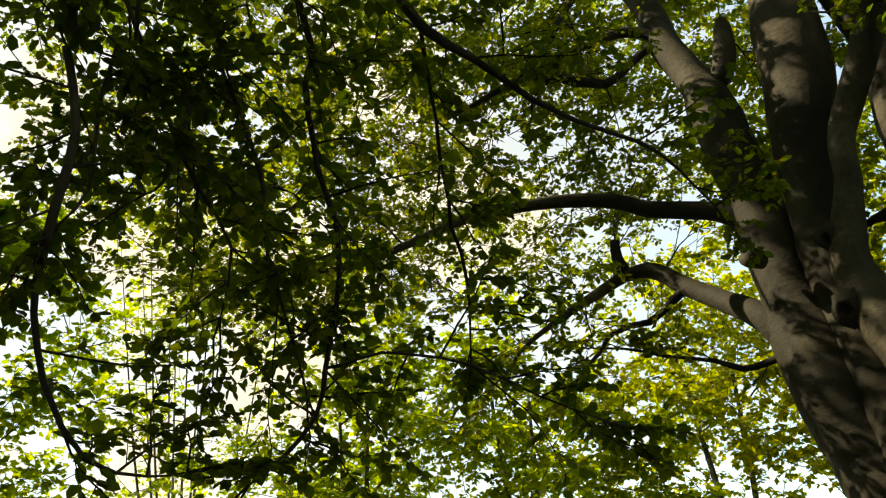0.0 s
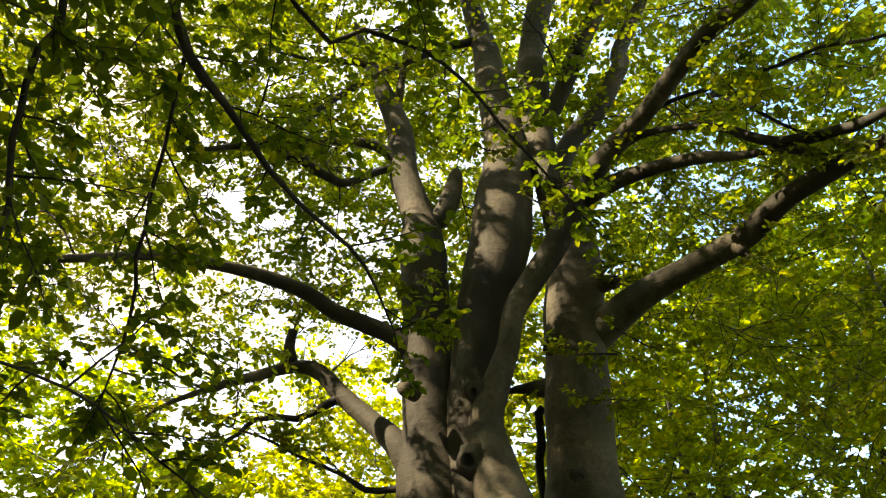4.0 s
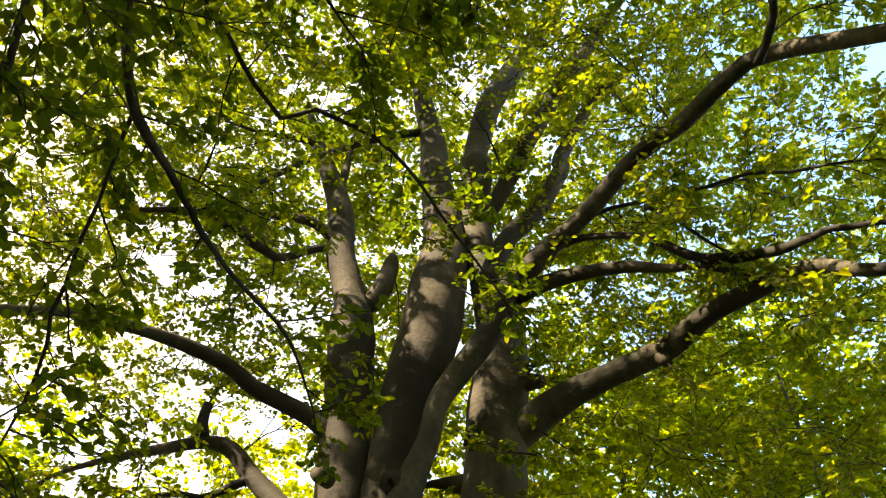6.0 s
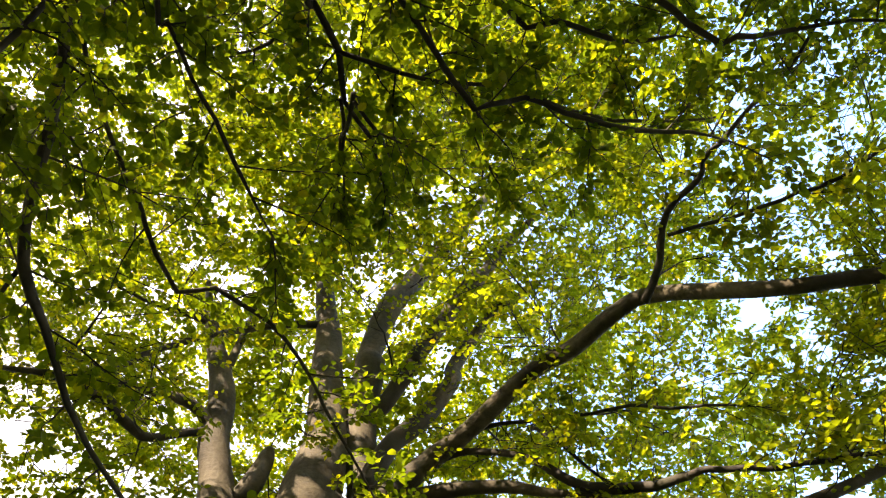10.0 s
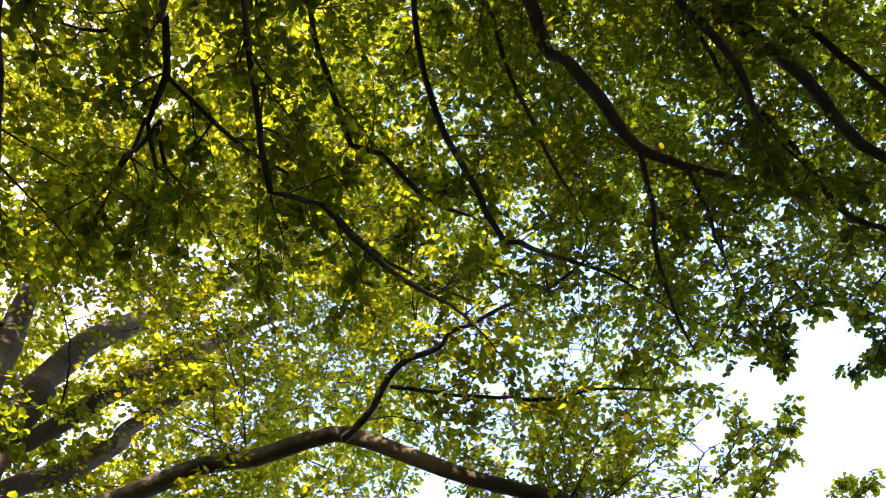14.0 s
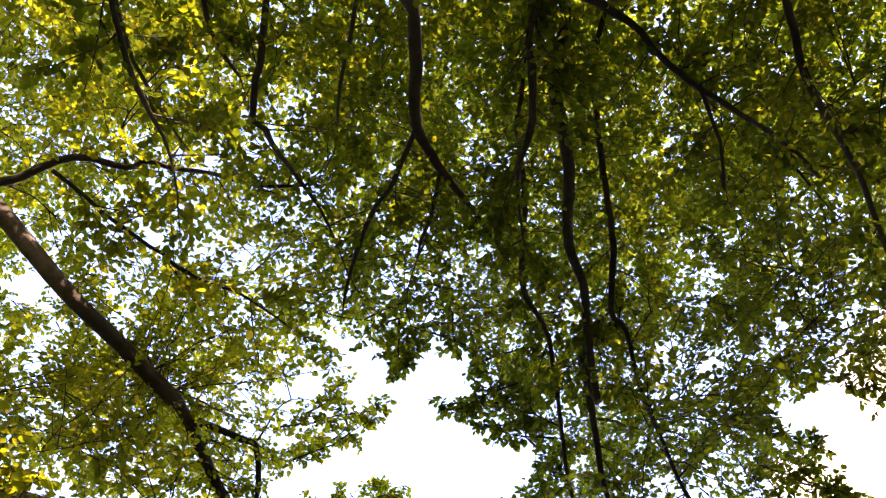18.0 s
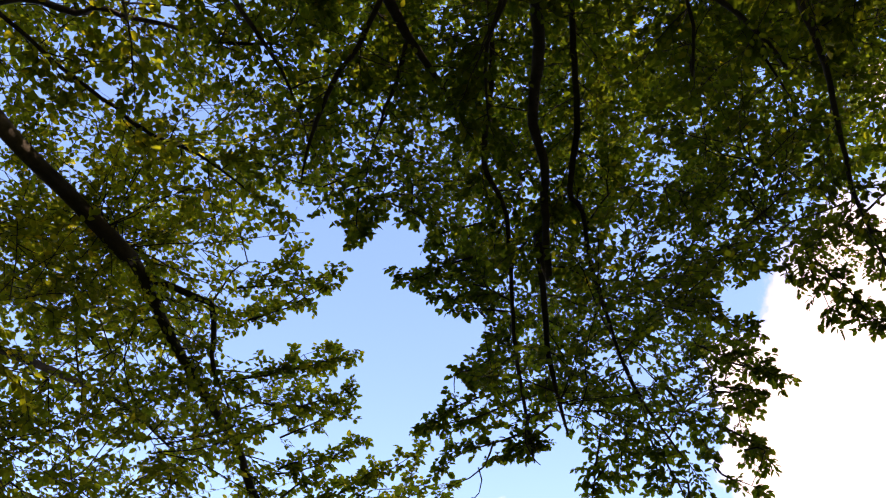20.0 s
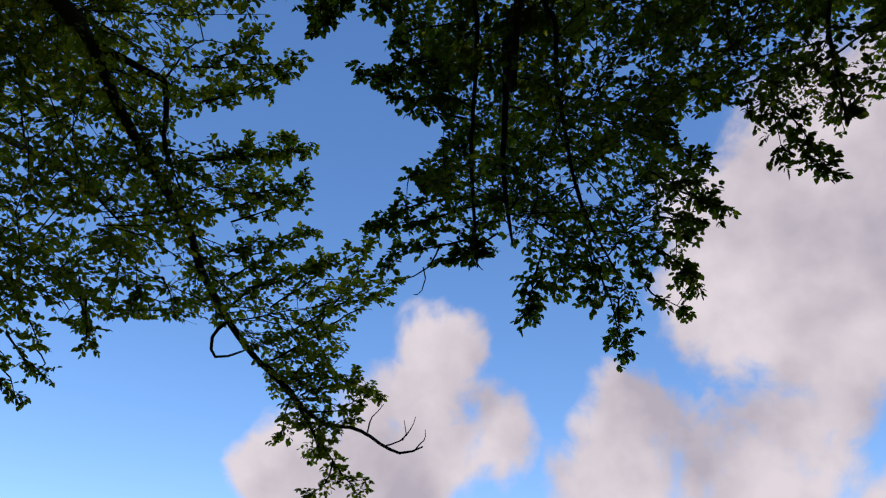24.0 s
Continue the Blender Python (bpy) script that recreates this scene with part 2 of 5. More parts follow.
def tube(path, sides, lumps=0.0, seed=0.0):
    """A round, tapered limb along the path with an uneven girth and closed ends."""
    P, r = path[:, :3], path[:, 3]
    d = np.gradient(P, axis=0)
    d /= np.linalg.norm(d, axis=1)[:, None] + 1e-9
    u = np.cross(d[0], (0.3, 0.2, 1.0) if abs(d[0][2]) < 0.8 else (1.0, 0.2, 0))
    u /= np.linalg.norm(u)
    verts, n = [], len(P)
    ang = np.arange(sides) * math.tau / sides
    for i in range(n):
        u = u - d[i] * (u @ d[i])
        u /= np.linalg.norm(u)
        v = np.cross(d[i], u)
        rad = np.full(sides, r[i])
        if lumps:
            rad = np.array([r[i] * (1 + lumps * (noise.noise((math.cos(a) * 0.9 + seed, math.sin(a) * 0.9, i * 0.16))
                                               + 0.5 * noise.noise((math.cos(a) * 2.1, math.sin(a) * 2.1 + seed, i * 0.45)))) for a in ang])
        verts.extend(P[i] + np.outer(np.cos(ang) * rad, u) + np.outer(np.sin(ang) * rad, v))
    faces = [(i * sides + k, i * sides + (k + 1) % sides, (i + 1) * sides + (k + 1) % sides, (i + 1) * sides + k)
             for i in range(n - 1) for k in range(sides)]
    faces += [tuple(range(sides - 1, -1, -1)), tuple(range((n - 1) * sides, n * sides))]
    return [tuple(v) for v in verts], faces


WOOD = {}  # for each tree: the paths that carry twigs
SPRAYS = {}  # and the outermost sprays, leafy from end to end


def limb(tree, name, pts, material=None, leafy=True, spray=False):
    first = pts[0][3]
    far = material is FAR_BARK
    path = smooth_path(pts, 0.4 if far else 0.07 if first > 0.05 else 0.10)
    sides = 10 if far else 22 if first > 0.15 else 14 if first > 0.05 else 8
    if first < 0.06 and not far:  # thin wood never runs quite straight
        bend = np.array([noise.noise_vector(Vector(p[:3]) * 1.7 + Vector((len(WOOD.get(tree.name, ())), 0, 0))) for p in path])
        knee = np.array([noise.noise_vector(Vector(p[:3]) * 7.0 + Vector((0, len(WOOD.get(tree.name, ())), 0))) for p in path])
        path[:, :3] += (bend + 0.3 * knee) * (0.07 * np.sin(np.linspace(0, math.pi, len(path))))[:, None]
    verts, faces = tube(path, sides, 0.10 if first > 0.03 else 0.16, len(WOOD.setdefault(tree.name, [])) * 3.7)
    mat = material or (BARK if first > 0.06 else TWIG_BARK)
    if spray:
        SPRAYS.setdefault(tree.name, []).append(path)
    elif leafy:
        WOOD[tree.name].append(path)
    return mesh_part(name, verts, faces, mat, tree)


# ---- foliage ----
GLADE = [  # outline of the open sky between the crowns, in plan at 6 m height
    (9.98, 7.78), (10.09, 5.04), (8.43, 2.87), (8.31, 1.89), (9.64, 1.36), (14.15, 1.18), (12.46, 0.38), (10.85, -0.27), (9.26, 0.35), (7.32, -0.27), (6.88, 0.50), (6.96, 1.30), (6.37, 0.66), (6.54, 1.09), (6.47, 1.52), (5.87, 0.73), (5.81, 1.03), (5.15, 0.65), (4.86, 0.74), (4.83, 1.08), (4.78, 1.37), (4.21, 0.69), (4.26, 1.15), (4.37, 1.48), (4.00, 1.08), (3.88, 0.89), (3.64, 0.68), (3.86, 0.50), (3.60, 0.05), (3.90, -0.06), (4.29, 0.15), (4.60, -0.51), (5.40, -0.29), (5.89, -0.47), (6.19, 0.02), (7.31, -0.39), (6.73, -0.88), (6.48, -1.64), (7.84, -1.76), (7.55, -2.41), (8.53, -3.12), (5.56, -3.17), (4.51, -2.39), (4.21, -2.69), (4.83, -3.42), (4.95, -3.87), (4.27, -3.73), (4.76, -5.78), (26.93, -21.75), (27.85, 17.76)
]


def in_glade(P):
    """Which of the points stand in the opening between the crowns."""
    k = 4.4 / np.maximum(P[:, 2] - 1.6, 0.3)
    x, y = P[:, 0] * k, P[:, 1] * k
    inside = np.zeros(len(P), bool)
    for (ax, ay), (bx, by) in zip(GLADE, GLADE[1:] + GLADE[:1]):
        cross = ((ay > y) != (by > y)) & (x < (bx - ax) * (y - ay) / ((by - ay) or 1e-9) + ax)
        inside ^= cross
    return inside


# gaps in the crowns through which the sun reaches the stems: a place on the bark and the width of the gap
SHAFTS = [
    (-0.62, 5.50, 4.11, 0.09),
    (-1.02, 6.18, 4.23, 0.15),
    (-0.87, 6.09, 4.03, 0.15),
    (-0.70, 5.96, 3.80, 0.15),
    (-0.54, 5.83, 3.58, 0.08),
    (-0.60, 5.82, 4.05, 0.08),
    (-0.39, 5.89, 3.99, 0.05),
    (-0.46, 5.93, 4.48, 0.06),
    (-0.47, 5.83, 3.33, 0.09),
    (-0.01, 5.35, 3.08, 0.09),
    (0.06, 5.30, 2.91, 0.08),
    (-0.12, 5.40, 3.31, 0.05),
    (0.69, 6.06, 4.87, 0.10),
    (0.71, 6.01, 5.48, 0.10),
    (0.68, 6.01, 4.90, 0.11),
    (0.67, 6.06, 6.53, 0.09),
    (-0.45, 5.93, 4.51, 0.06),
    (-0.59, 5.97, 5.60, 0.10),
    (-0.79, 6.00, 6.58, 0.12),
    (-0.68, 6.01, 6.23, 0.10),
    (-0.35, 5.89, 4.01, 0.05),
    (-0.58, 5.87, 4.11, 0.06),
    (0.53, 6.08, 7.17, 0.10),
    (0.34, 5.99, 6.36, 0.05),
    (-1.09, 6.00, 6.95, 0.10),
]


def in_shaft(P, margin=0.0):
    way, out = np.array(heading(SUN_AZ, SUN_EL)), np.zeros(len(P), bool)
    for x, y, z, wide in SHAFTS:
        d = P - np.array([x, y, z])
        along = d @ way
        out |= (along > 0.2) & (np.linalg.norm(d - along[:, None] * way, axis=1) < wide + margin)
    return out


GAPS = [  # where the crowns barely meet: heading, elevation and half width of a thin place, in degrees
    (25, 76.5, 1.8), (40, 74.5, 2.2), (51, 73, 2.6), (48, 71, 2.0), (61.5, 64.5, 3.0), (54, 58.5, 2.2), (63, 55, 3.2), (71, 55.5, 3.2), (77.5, 52, 2.6),
    (92.5, 55, 2.0), (104, 61, 2.4), (95.5, 63.5, 2.0), (116, 51, 2.2), (83, 57, 2.0), (68, 60, 2.4),
    (-8.4, 65.3, 2.0), (-11.1, 69.0, 2.0), (37.0, 71.1, 2.0), (59.1, 65.2, 2.0), (-25.0, 66.7, 2.0),
    (37.6, 46.1, 1.8), (33.1, 46.0, 1.8), (37.6, 42.3, 1.8), (52.3, 58.0, 1.8), (52.9, 51.8, 1.8), (33.4, 47.4, 1.8), (38.5, 44.0, 1.8), (28.3, 43.7, 1.8), (37.7, 34.5, 1.8), (-11.0, 50.0, 1.8), (-21.9, 30.3, 1.8), (-34.6, 40.9, 1.8),
    (-19.1, 23.0, 1.7), (-16.7, 21.4, 1.7), (-14.7, 23.0, 1.7), (-18.7, 19.9, 1.7)]


def in_gap(P):
    d, out = unit(P - np.array([0, 0, 1.6])), np.zeros(len(P), bool)
    for az, el, wide in GAPS:
        out |= d @ np.array(heading(az, el)) > math.cos(radians(wide))
    return out


def unit(v):
    return v / (np.linalg.norm(v, axis=-1, keepdims=True) + 1e-9)


def grow(rng, start, way, length, segments, wander, lift):
    """Twig lines: points (twigs, segments + 1, 3)."""
    pts, d = [start], unit(way)
    for k in range(segments):
        d = unit(d + rng.normal(0, wander, d.shape) + np.array([0, 0, lift]))
        pts.append(pts[-1] + d * (length / segments)[:, None])
    return np.stack(pts, 1)


def prisms(lines, r0, r1):
    """Three-sided twig wood along many lines at once: vertices and faces."""
    n, m, _ = lines.shape
    d = unit(np.gradient(lines, axis=1))
    u = unit(np.cross(d, np.array([0.31, 0.17, 0.93])))
    v = np.cross(d, u)
    r = np.linspace(0, 1, m)[None, :, None] * (r1 - r0)[:, None, None] + r0[:, None, None]
    ring = np.stack([lines + r * (u * math.cos(a) + v * math.sin(a)) for a in (0, math.tau / 3, 2 * math.tau / 3)], 2)
    base = (np.arange(n)[:, None, None] * m + np.arange(m - 1)[None, :, None]) * 3
    k = np.arange(3)[None, None, :]
    k2 = (k + 1) % 3
    quads = np.stack([base + k, base + k2, base + 3 + k2, base + 3 + k], -1).reshape(-1, 4)
    return ring.reshape(-1, 3), quads


def quad_mesh(name, verts, quads, material):
    me = bpy.data.meshes.new(name)
    me.vertices.add(len(verts))
    me.vertices.foreach_set("co", np.ascontiguousarray(verts, np.float32).ravel())
    me.loops.add(quads.size)
    me.loops.foreach_set("vertex_index", np.ascontiguousarray(quads, np.int32).ravel())
    me.polygons.add(len(quads))
    me.polygons.foreach_set("loop_start", np.arange(0, quads.size, 4, dtype=np.int32))
    me.update(calc_edges=True)
    me.materials.append(material)
    return me


def leaf_blades(rng, base, axis, normal, size, plain=False):
    """Leaf blades folded a little along the midrib, with a pointed tip: six corners and two faces each, or four corners and one face far off."""
    axis = unit(axis)
    normal = unit(normal - axis * (normal * axis).sum(1, keepdims=True))
    side = np.cross(axis, normal)
    w = size * rng.uniform(0.29, 0.36, len(size))
    fold = size * rng.uniform(0.03, 0.14, len(size))
    curl = size * rng.uniform(-0.02, 0.16, len(size))

    def at(a, s, n):
        return base + axis * (size * a)[:, None] + side * (w * s)[:, None] + normal * n[:, None]

    z = np.zeros(len(size))
    if plain:
        v = np.stack([at(0.04, 0, z), at(0.46, -1.2, fold), at(1.0, 0, -curl), at(0.54, 1.2, fold)], 1)
        return v.reshape(-1, 3), np.arange(len(size) * 4).reshape(-1, 4)[:, ::-1]
    v = np.stack([at(0.06, 0, z), at(0.32, -1, fold), at(0.74, -0.84, fold - curl * 0.5), at(1.03, 0, -curl), at(0.74, 0.84, fold - curl * 0.5), at(0.32, 1, fold)], 1)
    i = np.arange(len(size))[:, None] * 6
    q = np.concatenate([i + np.array([0, 3, 2, 1]), i + np.array([0, 5, 4, 3])], 1).reshape(-1, 4)
    return v.reshape(-1, 3), q


def foliate(tree, rng, start, way, length, leaf, wood, leaf_len=0.072, twiglets=7, per=7, tilt=0.45, keep_out=True, droop=-0.05, radius=0.006, size_spread=0.2, fine=True, plain=False):
    """Sprays: twigs, side twigs in their plane, and leaves set alternately along both."""
    if keep_out:
        for cut in (0.7, 0.6, 0.5):  # a twig that would stand out into the opening stays short
            out = in_glade(start + unit(way) * length[:, None])
            length = np.where(out, length * cut, length)
        ok = ~in_glade(start + unit(way) * length[:, None])
        start, way, length = start[ok], way[ok], length[ok]
    twigs = grow(rng, start, way, length, 4, 0.16, droop)
    ok = ~in_shaft(twigs.reshape(-1, 3)).reshape(len(twigs), -1).any(1)
    if keep_out:
        ok &= ~in_glade(twigs.reshape(-1, 3)).reshape(len(twigs), -1).any(1)
    ok &= ~(in_gap(twigs[:, 2]) & (rng.random(len(twigs)) < 0.4))
    twigs, length = twigs[ok], length[ok]
    n = len(twigs)
    # side twigs
    f = np.linspace(0.12, 0.95, twiglets)[None, :] + rng.uniform(-0.05, 0.05, (n, twiglets))
    seg = np.clip((f * 4).astype(int), 0, 3)
    idx = np.arange(n)[:, None]
    at = twigs[idx, seg] + (twigs[idx, seg + 1] - twigs[idx, seg]) * (f * 4 - seg)[..., None]
    d = unit(twigs[idx, seg + 1] - twigs[idx, seg])
    lateral = unit(np.cross(d, np.array([0, 0, 1.0])) + rng.normal(0, 0.25, d.shape))
    sign = np.where((np.arange(twiglets)[None, :] + rng.integers(0, 2, (n, 1))) % 2 == 0, 1.0, -1.0)[..., None]
    sd = unit(d * 0.75 + lateral * sign * rng.uniform(0.6, 1.0, sign.shape) + rng.normal(0, 0.15, d.shape))
    sl = length[:, None] * rng.uniform(0.22, 0.5, (n, twiglets)) * (1.15 - 0.7 * f)
    sl = np.clip(sl, 0.045, 0.5)
    s0, sd, sl = at.reshape(-1, 3), sd.reshape(-1, 3), sl.ravel()
    if keep_out:
        ok = ~in_glade(s0 + sd * sl[:, None])
        s0, sd, sl = s0[ok], sd[ok], sl[ok]
    side = grow(rng, s0, sd, sl, 1, 0.12, droop)
    va, qa = prisms(twigs, np.full(n, radius), np.full(n, radius * 0.35))
    wood[0].append((va, qa))
    if fine:  # the wood of the side twigs, where the camera can make it out
        wood[0].append(prisms(side, np.full(len(side), radius * 0.45), np.full(len(side), radius * 0.2)))
    # leaves
    for lines, m, lo in ((twigs, int(per * 1.2), 0.25), (side, per, 0.15)):
        k, segs = len(lines), lines.shape[1] - 1
        g = np.linspace(lo, 1.0, m)[None, :] + rng.uniform(-0.04, 0.04, (k, m))
        g = np.clip(g, 0, 0.999)
        seg = (g * segs).astype(int)
        idx = np.arange(k)[:, None]
        at = lines[idx, seg] + (lines[idx, seg + 1] - lines[idx, seg]) * (g * segs - seg)[..., None]
        d = unit(lines[idx, seg + 1] - lines[idx, seg])
        lateral = unit(np.cross(d, np.array([0, 0, 1.0])))
        sign = np.where(np.arange(m)[None, :, None] % 2 == 0, 1.0, -1.0)
        spread = np.where(g > 0.96, 0.15, 1.0)[..., None]
        ax = d * 0.7 + lateral * sign * spread * rng.uniform(0.5, 1.1, sign.shape) + rng.normal(0, 0.3, d.shape) + np.array([0, 0, -0.22])
        nrm = np.array([0, 0, 1.0]) + rng.normal(0, tilt, d.shape)
        size = np.clip(rng.normal(leaf_len, leaf_len * size_spread, (k, m)), leaf_len * 0.45, leaf_len * 1.5)
        take = (rng.random((k, m)).ravel() < 0.93) & ~in_shaft((at + unit(ax) * leaf_len * 0.5).reshape(-1, 3), leaf_len * 0.5)
        take &= ~(in_gap(at.reshape(-1, 3)) & (rng.random(k * m) < 0.38))
        if keep_out:
            take &= ~in_glade((at + unit(ax) * leaf_len * 0.7).reshape(-1, 3))
        v, q = leaf_blades(rng, at.reshape(-1, 3)[take], ax.reshape(-1, 3)[take], nrm.reshape(-1, 3)[take], size.ravel()[take], plain)
        wood[1].append((v, q))


def gather(pieces):
    verts, quads, n = [], [], 0
    for v, q in pieces:
        verts.append(v)
        quads.append(q + n)
        n += len(v)
    return np.vstack(verts), np.vstack(quads)


def finish(tree, wood, leaf, bark, leaf_label):
    """The twigs and the leaves of a tree as two parts."""
    for name, pieces, mat, label in (("twig_wood", wood[0], bark, "thin dark twigs"), ("foliage", wood[1], leaf, leaf_label)):
        v, q = gather(pieces)
        ob = new(name, quad_mesh(name, v, q, mat))
        ob.parent = tree
        ob.matrix_parent_inverse = tree.matrix_world.inverted()
        tagged(ob, label, kind="stuff")


def twig_starts(rng, paths, every, reach, thin=0.07, up=0.1, lo=0.0):
    """Starts, directions and lengths of twigs along limbs thinner than a limit."""
    s, w, le = [], [], []
    for p in paths:
        step = np.r_[0, np.cumsum(np.linalg.norm(np.diff(p[:, :3], axis=0), axis=1))]
        total, at = step[-1], lo * step[-1]
        while at < total:
            i = min(np.searchsorted(step, at), len(p) - 1)
            if p[i, 3] < thin:
                d = p[i, :3] - p[max(i - 1, 0), :3]
                d = d / (np.linalg.norm(d) + 1e-9)
                lat = np.cross(d, (0, 0, 1.0))
                lat = lat / (np.linalg.norm(lat) + 1e-9) * rng.choice((-1.0, 1.0))
                s.append(p[i, :3])
                w.append(d * rng.uniform(0.2, 1.0) + lat * rng.uniform(0.3, 1.0) + np.array([0, 0, up]) + rng.normal(0, 0.3, 3))
                le.append(reach * rng.uniform(0.45, 1.15))
            at += every * rng.uniform(0.6, 1.4)
        d = p[-1, :3] - p[-2, :3]
        s.append(p[-1, :3])
        w.append(d / (np.linalg.norm(d) + 1e-9))
        le.append(reach * rng.uniform(0.5, 0.9))
    return np.array(s), np.array(w), np.array(le)


def fill_crown(tree, rng, targets, thick, label=""):
    """Grows a branch from the nearest wood to each target, nearest first, so that the crown is filled."""
    nodes = np.vstack(WOOD[tree.name])
    grown = []
    for t in targets:
        dist = np.linalg.norm(nodes[:, :3] - t, axis=1) + np.maximum(nodes[:, 2] - t[2], 0) * 0.5
        k = int(np.argmin(dist))
        a, gap = nodes[k], t - nodes[k, :3]
        size = float(np.linalg.norm(gap))
        if size < 0.5 or size > 6.0:
            continue
        bend = rng.normal(0, 0.10 * size, 3)
        bend[2] += 0.10 * size
        r = min(a[3] * 0.7, thick * (0.6 + 0.22 * size))
        pts = [(*a[:3], r), (*(a[:3] + gap * 0.35 + bend), r * 0.75), (*(a[:3] + gap * 0.7 + bend * 0.8), r * 0.5), (*t, max(r * 0.2, 0.003))]
        way = smooth_path(pts, 0.15)[:, :3]
        if in_glade(way).any() or in_shaft(way).any():
            continue
        limb(tree, "branch", pts)
        path = WOOD[tree.name][-1]
        nodes = np.vstack([nodes, path])
        grown.append(path)
    return grown


# ---- the big beech: several stems from one foot ----
FOOT = Vector((0.1, 5.95, 0.0))
big_beech = thing("beech_tree", FOOT, "old grey-barked beech with four stems and a full green crown", "tree", "beeches")
stem_left = limb(big_beech, "stem", [(-0.12, 5.92, -0.20, 0.368), (-0.26, 5.89, 2.22, 0.273), (-0.41, 5.89, 3.24, 0.281), (-0.47, 5.98, 3.95, 0.225), (-0.50, 6.03, 4.68, 0.211), (-0.58, 6.07, 5.77, 0.215), (-0.64, 6.12, 6.19, 0.162), (-0.80, 6.15, 6.74, 0.150), (-0.87, 6.24, 7.35, 0.136), (-1.07, 6.31, 8.00, 0.112), (-1.33, 6.36, 8.70, 0.067), (-1.53, 6.42, 9.39, 0.029)])  # stem left
limb(big_beech, "limb", [(-0.57, 6.12, 6.01, 0.078), (-0.38, 6.09, 6.22, 0.105), (-0.31, 6.09, 6.48, 0.092), (-0.28, 6.09, 6.66, 0.072), (-0.27, 6.08, 6.74, 0.036)])  # stem left prong
limb(big_beech, "limb", [(-0.96, 6.28, 7.71, 0.065), (-0.92, 6.33, 8.18, 0.049), (-0.92, 6.54, 9.06, 0.021)])  # left up prong
stem_middle = limb(big_beech, "stem", [(0.08, 5.80, -0.20, 0.393), (0.06, 5.70, 2.16, 0.291), (-0.14, 5.80, 3.16, 0.202), (-0.14, 5.90, 4.17, 0.189), (-0.01, 5.95, 5.18, 0.225), (0.06, 6.00, 5.39, 0.265), (0.19, 6.05, 6.26, 0.286), (0.23, 6.15, 7.07, 0.214), (0.12, 6.30, 8.04, 0.186), (0.03, 6.45, 8.98, 0.147), (-0.15, 6.60, 10.06, 0.115), (-0.37, 6.89, 12.32, 0.072), (-0.61, 7.17, 12.89, 0.038)])  # stem middle
stem_front = limb(big_beech, "stem", [(0.18, 5.56, -0.20, 0.402), (0.23, 5.30, 2.10, 0.298), (0.16, 5.45, 3.01, 0.215), (0.06, 5.50, 3.42, 0.178), (-0.02, 5.50, 3.80, 0.130), (0.04, 5.50, 4.07, 0.112), (0.16, 5.50, 4.43, 0.094), (0.25, 5.49, 4.82, 0.094), (0.64, 5.41, 5.44, 0.112), (0.77, 5.34, 5.78, 0.112), (1.04, 5.20, 6.09, 0.095), (1.35, 4.92, 6.31, 0.083), (1.79, 4.40, 6.65, 0.076), (2.02, 4.02, 6.61, 0.074), (2.24, 3.55, 6.61, 0.067), (2.38, 3.22, 6.46, 0.063), (2.80, 2.50, 5.77, 0.055), (3.27, 2.31, 5.80, 0.053), (3.69, 2.01, 5.67, 0.058), (3.55, 2.32, 5.98, 0.046), (3.83, 2.21, 5.98, 0.045), (4.11, 2.11, 5.96, 0.044), (4.65, 2.00, 5.84, 0.040), (5.13, 1.82, 5.68, 0.038), (5.66, 1.59, 5.49, 0.036), (6.00, 1.49, 5.28, 0.034), (6.36, 1.29, 5.04, 0.031), (6.69, 1.05, 4.82, 0.027), (7.01, 0.70, 4.59, 0.021), (7.25, 0.46, 4.31, 0.015), (7.38, 0.37, 4.09, 0.009)])  # stem front
stem_right = limb(big_beech, "stem", [(0.43, 6.14, -0.20, 0.511), (0.65, 6.27, 2.14, 0.378), (0.73, 6.16, 3.15, 0.343), (0.72, 6.11, 3.79, 0.280), (0.74, 6.05, 4.44, 0.266), (0.77, 6.05, 5.13, 0.271), (0.80, 6.05, 5.79, 0.224), (0.68, 6.11, 6.56, 0.179), (0.55, 6.18, 7.27, 0.172), (0.58, 6.22, 8.28, 0.173), (0.55, 6.28, 8.45, 0.146), (0.74, 6.36, 9.58, 0.153), (1.10, 6.41, 10.51, 0.141), (1.55, 6.41, 11.60, 0.110), (1.50, 6.32, 11.36, 0.122), (1.90, 6.22, 12.29, 0.097), (2.46, 6.02, 13.60, 0.048)])  # stem right
limb(big_beech, "limb", [(0.54, 6.18, 7.36, 0.100), (0.76, 6.05, 7.55, 0.096), (1.02, 5.91, 8.16, 0.099), (1.02, 5.86, 8.16, 0.100), (1.30, 5.76, 8.76, 0.095), (1.66, 5.56, 9.56, 0.090), (1.47, 5.40, 8.84, 0.081), (1.85, 5.18, 9.56, 0.067), (2.23, 4.92, 10.12, 0.038), (2.67, 4.58, 10.63, 0.017)])  # upper limb f
limb(big_beech, "limb", [(0.64, 5.87, 6.28, 0.106), (0.86, 5.94, 6.93, 0.103), (1.15, 5.89, 7.29, 0.097), (1.44, 5.82, 7.87, 0.091), (1.47, 5.92, 8.18, 0.087), (1.74, 5.95, 8.85, 0.071), (2.04, 5.96, 9.51, 0.049), (2.07, 5.84, 9.42, 0.052), (2.51, 5.56, 9.70, 0.021)])  # upper limb g
